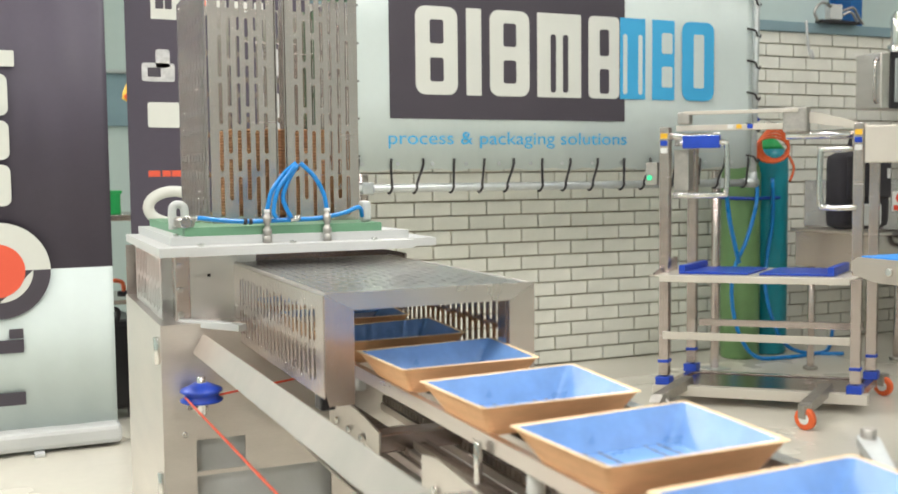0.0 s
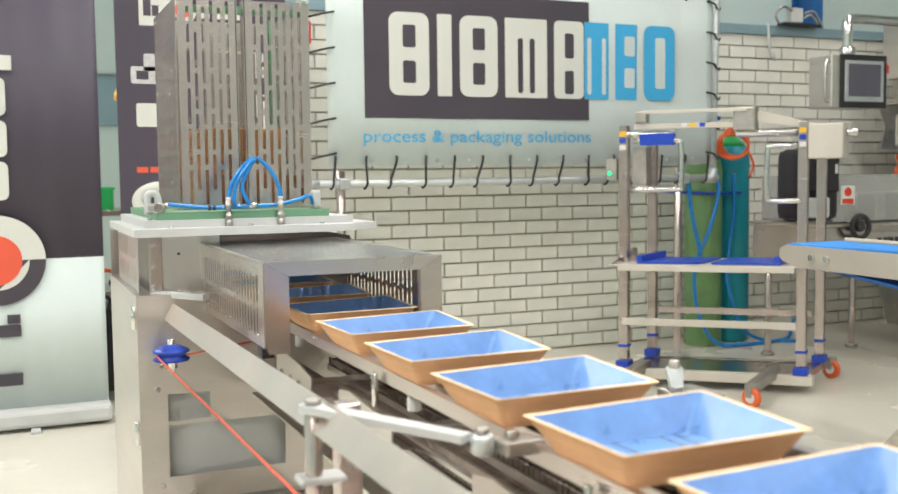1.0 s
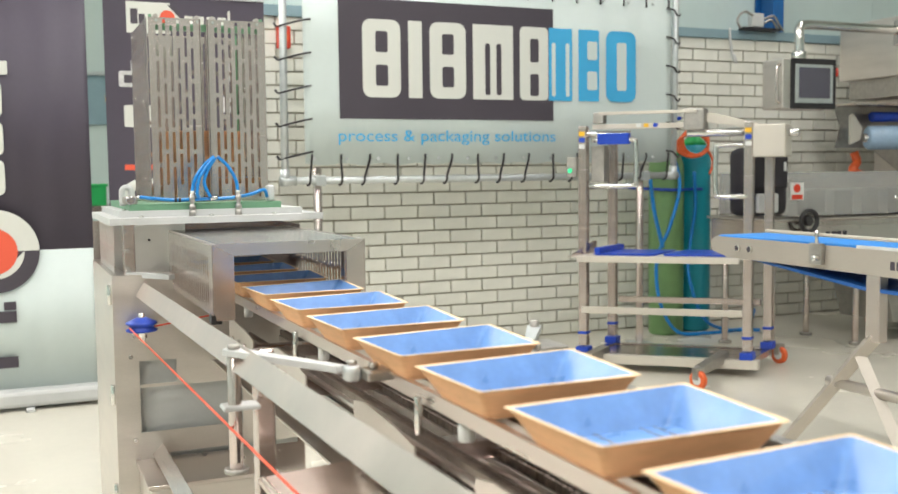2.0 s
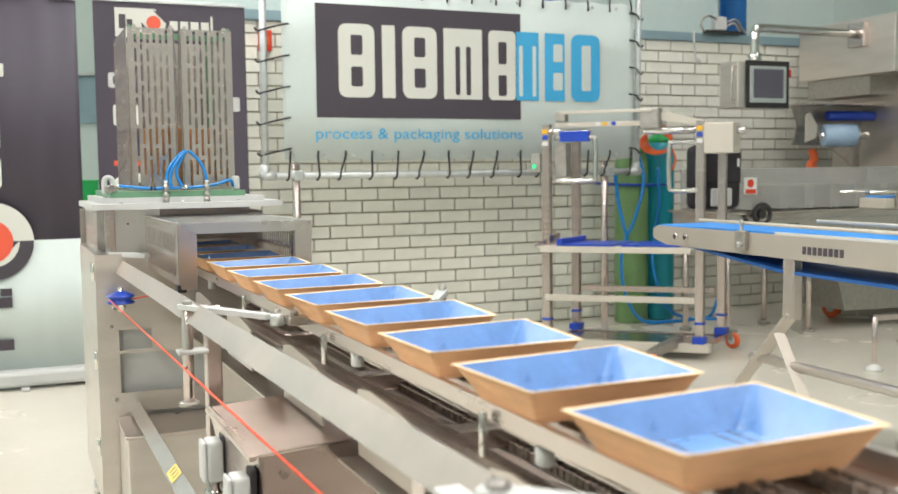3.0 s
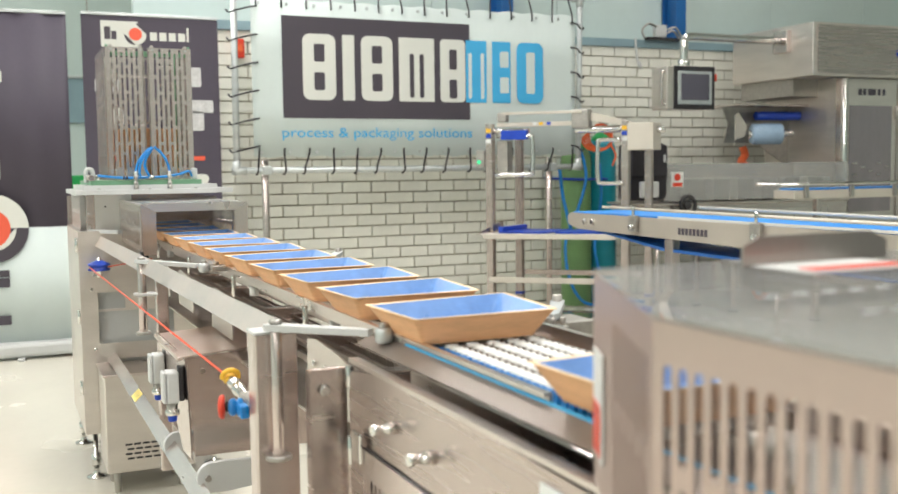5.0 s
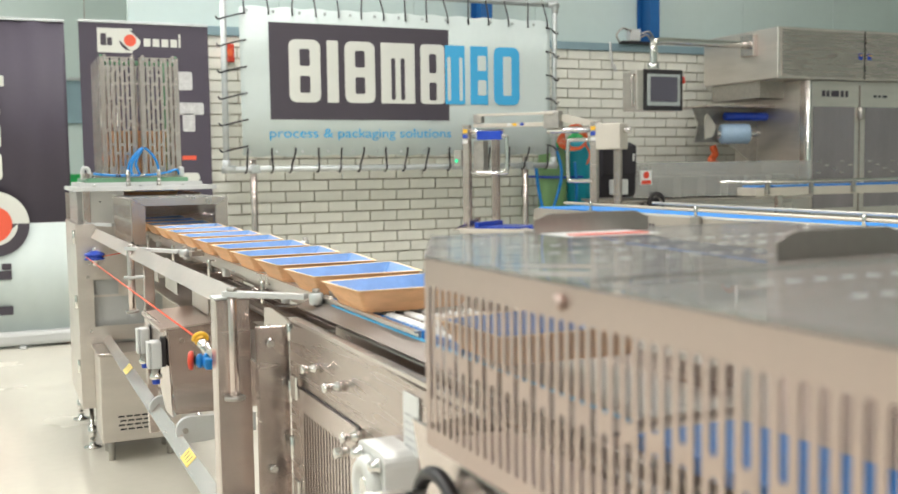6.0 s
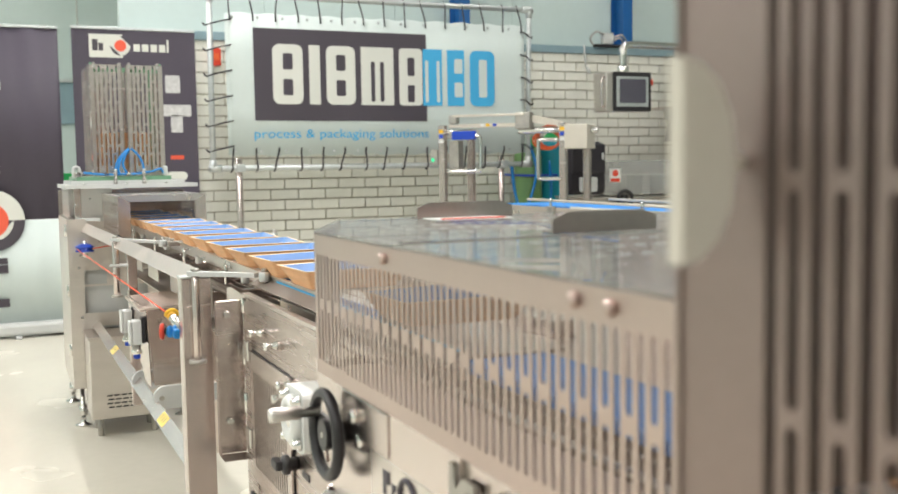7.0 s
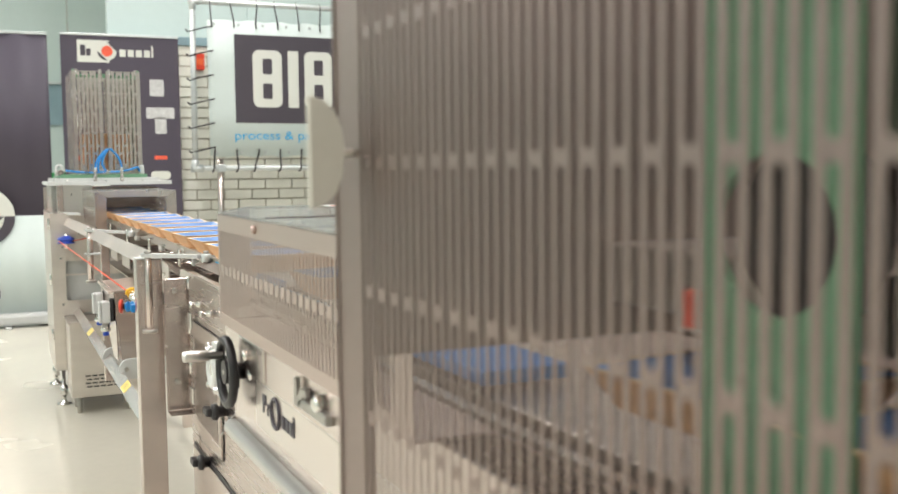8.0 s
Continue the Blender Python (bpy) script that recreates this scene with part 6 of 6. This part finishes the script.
# narrow side conveyor before the packing machine
sc = thing("side_conveyor", (5.6, 3.4, 0), "narrow pale conveyor with guide bars", "conveyor")
part("bed", B((4.86, 3.36, 0.84), (7.2, 3.56, 0.90), 0.004), CREAM, sc)
part("belt", B((4.90, 3.37, 0.901), (7.2, 3.55, 0.912), 0.002), BLUEB, sc)
for gy in (3.345, 3.575):
    part("guide_bar", C((4.72, gy, 0.94), (7.2, gy, 0.94), 0.009), BRIGHT, sc)
for gx in (4.95, 5.35, 5.75, 6.3):
    part("guide_bracket", B((gx - 0.015, 3.338, 0.85), (gx + 0.015, 3.36, 0.95), 0.003), DULL, sc)
part("spindle", C((4.30, 2.89, 0.03), (4.30, 2.89, 0.29), 0.014), STEEL, sc)
part("spindle_foot", lathe(bmesh.new(), (4.30, 2.89, 0.0), (0, 0, 1), [(0, 0.045), (0.012, 0.045), (0.03, 0.02), (0.035, 0.014)], 16), WHITEP, sc, "white plastic levelling foot")
part("floor_bar", B((4.30, 2.872, 0.27), (5.17, 2.908, 0.30), 0.004), STEEL, sc)
part("cross_strut", tube(bmesh.new(), [(5.15, 2.90, 0.285), (5.15, 3.46, 0.30)], 0.022, 4), STEEL, sc)
for gx in (5.15, 6.6):
    part("leg", B((gx - 0.02, 3.44, 0.0), (gx + 0.02, 3.48, 0.84), 0.003), STEEL, sc)
    part("foot", C((gx, 3.46, 0.0), (gx, 3.46, 0.015), 0.045), DULL, sc)


# ---- blue belt conveyor ----
def belt_conveyor():
    x0, x1, y0, y1 = 2.69, 3.0, -0.9, 2.62
    t = thing("belt_conveyor", (2.85, 0.9, 0), "inclined pale conveyor with blue belt", "conveyor")
    for x, s in ((x0, 1), (x1, -1)):
        bm = bmesh.new()
        prism(bm, [(y1, 0.80), (y1 - 0.01, 0.785), (y1 - 0.10, 0.765), (y0, 0.725), (y0, 0.835), (y1 - 0.03, 0.845), (y1, 0.83)], frame_m((x, 0, 0), (0, 1, 0), (0, 0, 1)), s * 0.008)
        part("side_plate", bm, CONVM, t)
    part("belt", B((x0 + 0.012, y0, 0.838), (x1 - 0.012, y1 - 0.03, 0.850), 0.004), BLUEB, t, "blue belt")
    # return run, with its shade put into the colour
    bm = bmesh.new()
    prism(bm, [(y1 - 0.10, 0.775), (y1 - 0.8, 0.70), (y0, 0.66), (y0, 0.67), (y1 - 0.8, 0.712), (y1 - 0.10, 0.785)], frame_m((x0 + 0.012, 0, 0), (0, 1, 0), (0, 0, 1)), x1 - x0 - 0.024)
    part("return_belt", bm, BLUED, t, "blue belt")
    part("nose_roller", C((x0 + 0.01, y1 - 0.03, 0.81), (x1 - 0.01, y1 - 0.03, 0.81), 0.026), BLUEB, t)
    for gy in (2.02, 1.20, 0.30):
        b = part("guide_bracket", B((x0 - 0.022, gy - 0.03, 0.775), (x0 - 0.001, gy + 0.03, 0.85), 0.004), DULL, t)
        part("knob", C((x0 - 0.022, gy - 0.02, 0.80), (x0 - 0.05, gy - 0.02, 0.80), 0.011, 10), BRIGHT, b)
        part("pin", C((x0 - 0.012, gy, 0.85), (x0 - 0.012, gy, 0.895), 0.007, 8), BRIGHT, b)
    for k, gy in enumerate((2.45, 2.38)):
        part("axle_bolt", C((x0 - 0.012, gy, 0.805), (x0, gy, 0.805), 0.014, 10), BRIGHT, t)
    for gx in (x0 + 0.005, x1 - 0.005):
        part("guide_bar", C((gx, 2.30 if gx < 2.8 else 1.95, 0.880), (gx, y0, 0.868), 0.007), CREAM, t)
        part("guide_rail", B((gx - 0.004, y0, 0.842), (gx + 0.004, 1.85, 0.853)), PALE, t)
    for k in range(8):
        part("plain_mark", B((x0 - 0.0015, 1.685 - k * 0.0255, 0.780), (x0 - 0.0002, 1.703 - k * 0.0255, 0.808)), INKD, t)
    # leg frame: an upright that bends into a slanting foot, with a second strut
    x = x0 + 0.03
    part("leg", B((x - 0.02, 1.755, 0.53), (x + 0.02, 1.815, 0.76), 0.004), STEEL, t)
    for a, b in (((1.785, 0.55), (2.27, 0.02)), ((1.85, 0.47), (1.57, 0.02))):
        part("strut", tube(bmesh.new(), [(x, a[0], a[1]), (x, b[0], b[1])], 0.027, 4), CONVM, t)
        part("foot", C((x, b[0], 0.0), (x, b[0], 0.02), 0.035), DULL, t)
    part("low_bar", C((x, 2.0, 0.36), (x, -0.5, 0.335), 0.019), SATIN, t)
    for x in (x0 + 0.03, x1 - 0.03):
        part("leg", B((x - 0.02, -0.55, 0.0), (x + 0.02, -0.5, 0.73), 0.004), STEEL, t)
    return t


belt_conveyor()

# ---- small things on walls and in the far hall ----
jb = thing("junction_box", (5.13, 5.23, 2.12), "pale junction box with loose cables on the beam", "electrical box")
part("box", B((5.06, 5.20, 2.14), (5.17, 5.25, 2.24), 0.005), PALE, jb)
part("cable_tray", B((4.98, 5.19, 2.115), (5.32, 5.25, 2.135), 0.004), BLACK, jb)
for pts in ([(5.07, 5.2, 2.22), (4.98, 5.19, 2.24), (4.92, 5.19, 2.18), (4.95, 5.19, 2.12)], [(5.17, 5.2, 2.20), (5.25, 5.19, 2.22), (5.30, 5.19, 2.16), (5.34, 5.19, 2.12)], [(5.17, 5.2, 2.17), (5.22, 5.18, 2.19), (5.28, 5.18, 2.13)], [(4.86, 5.2, 2.12), (4.86, 5.19, 2.02), (4.88, 5.19, 1.92), (4.91, 5.18, 1.87)]):
    part("cable", T(curve(pts, 5), 0.009, 7), PALE if pts[0][0] < 4.9 else DULL, jb)
part("plug", C((4.885, 5.19, 1.93), (4.90, 5.185, 1.88), 0.016), PALE, jb)
cp = thing("call_point", (1.60, 5.25, 1.92), "red alarm call point on the brick wall", "alarm")
part("body", B((1.57, 5.225, 1.86), (1.65, 5.268, 1.99), 0.006), RED, cp)
part("cover", B((1.585, 5.22, 1.90), (1.635, 5.226, 1.95), 0.002), ORANGE, cp)
hm = thing("crane_pendant", (0.68, 5.9, 1.66), "orange hanging crane pendant", "pendant")
part("body", lathe(bmesh.new(), (0.68, 5.9, 1.565), (0, 0, 1), [(0, 0.012), (0.015, 0.032), (0.05, 0.030), (0.08, 0.016), (0.10, 0.008)], 12), YELLOW, hm)
part("button", C((0.67, 5.875, 1.59), (0.67, 5.86, 1.59), 0.016), ORANGE, hm)
part("cable", C((0.68, 5.9, 1.66), (0.68, 5.9, 4.58), 0.004, 8), DULL, hm)
case = thing("flight_case", (0.53, 5.2, 0), "black hard case standing on the floor", "case")
part("body", B((0.34, 4.98, 0.04), (0.585, 5.35, 0.47), 0.03), BLACK, case)
part("grip", T(curve([(0.40, 5.0, 0.46), (0.40, 5.0, 0.52), (0.50, 5.0, 0.52), (0.50, 5.0, 0.46)], 5), 0.012), BLACK, case)
for k in range(3):
    part("rib", B((0.583, 5.02 + k * 0.11, 0.08), (0.60, 5.06 + k * 0.11, 0.43), 0.006), BLACK, case)
for cx in (0.38, 0.55):
    part("wheel", C((cx - 0.012, 5.02, 0.03), (cx + 0.012, 5.02, 0.03), 0.03), BLACK, case)
wb = thing("work_bench", (0.3, 7.3, 0), "steel work bench in the far hall", "bench")
part("top", B((-0.9, 7.0, 0.86), (1.5, 7.7, 0.90), 0.004), STEEL, wb)
for bx in (-0.85, 1.42):
    for by in (7.05, 7.62):
        part("leg", B((bx, by, 0), (bx + 0.04, by + 0.04, 0.86)), STEEL, wb)
part("shelf", B((-0.85, 7.05, 0.30), (1.45, 7.65, 0.33)), STEEL, wb)
bn = thing("parts_bin", (0.62, 7.25, 0.9), "green plastic bin on the bench", "bin")
part("body", B((0.5, 7.1, 0.9), (0.74, 7.4, 1.05), 0.01), GREENL, bn)
part("rim", B((0.49, 7.09, 1.04), (0.75, 7.41, 1.06), 0.004), GREENL, bn)
ts = thing("red_tool", (0.46, 5.0, 0.72), "red folding frame leaning behind the banner", "frame")
part("frame", T(curve([(0.42, 4.95, 0.02), (0.42, 4.95, 0.60), (0.44, 4.95, 0.66), (0.52, 4.95, 0.655), (0.53, 4.95, 0.60)], 5), 0.01, 8), ORANGE, ts)
part("grip", C((0.50, 4.95, 0.60), (0.555, 4.95, 0.60), 0.014), BLACK, ts)
fb = thing("far_window_band", (-1, 8.99, 1.55), "grey-green window band in the far wall", "window", "", "structure")
part("band", B((-5.5, 8.97, 1.58), (1.9, 8.995, 2.02), 0.004), BEAMP, fb)
part("sill", B((-5.5, 8.94, 2.02), (1.9, 8.995, 2.05), 0.004), GALV, fb)
# ---- bricks ----
def bricks():
    wall = bpy.data.objects["wall_north"]
    W, H, j = 0.224, 0.082, 0.010

    def mesh(name, w):
        bm = box(bmesh.new(), (0, 0, 0), (w, 0.024, H - j), 0.0022)
        me = bpy.data.meshes.new(name)
        bmesh.ops.recalc_face_normals(bm, faces=bm.faces)
        bm.to_mesh(me)
        bm.free()
        me.materials.append(BRICKM)
        return me

    full = mesh("brick", W - j)
    rest = bmesh.new()
    for c in range(25):
        x = 0.896 + (0.112 if c % 2 else 0)
        while x < 7.4:
            z = c * H + j
            y = 5.27 + random.uniform(-0.0012, 0.0012)
            if 1.50 < x < 4.15 and not (x > 4.0 and c > 12):
                o = new("brick", full)
                o.parent, o.location = wall, (x + j / 2, y, z)
            else:
                box(rest, (x + j / 2, y, z), (x + W - j / 2, y + 0.024, z + H - j))
            x += W
    tagged(part("brick_field", rest, BRICKM, wall), kind="stuff")


bricks()


# ---- what moves ----
def motions():
    # the line runs, rests and runs again
    S = [(0, 0), (0.5, -0.063), (1.0, -0.136), (1.5, -0.203), (1.7, -0.229), (2.2, -0.283), (2.8, -0.294), (3.0, -0.295), (3.5, -0.299), (4.0, -0.340), (4.5, -0.397), (4.7, -0.424), (5.3, -0.505), (5.8, -0.563), (6.0, -0.577), (6.5, -0.588), (7.0, -0.655), (7.5, -0.722), (8.0, -0.790)]
    order = [k for k in range(-10, 9) if k not in (-8, -7, -6)]
    group = [tray] + [copy_thing(tray, pose(0, 0, 0)) for _ in order[1:]]
    for i, (k, t) in enumerate(zip(order, group)):
        start = 0.719 + (0.245 * k if k >= 0 else 0.238 * k) - (0.18 if k <= -5 else 0)
        rows = []
        for s, d in S:
            # the trays ahead are pulled on by the faster roller chains
            front = start + d - (min(0.055, max(0.0, s - 3.3) * 0.075) if k <= -5 else 0.0)
            over = max(0.0, front - 2.055)
            # trays still in the magazine wait above the line and come down in turn
            y = min(front, 2.055) + TD / 2
            z = RIM_Z + min(0.19, over * 2.2) + max(0.0, over - 0.086) * 0.12
            rows.append((s, pose(TRAYX, y, z, 0, 0, 0.5 * math.sin(i * 2.1))))
        walk(t, rows)


motions()
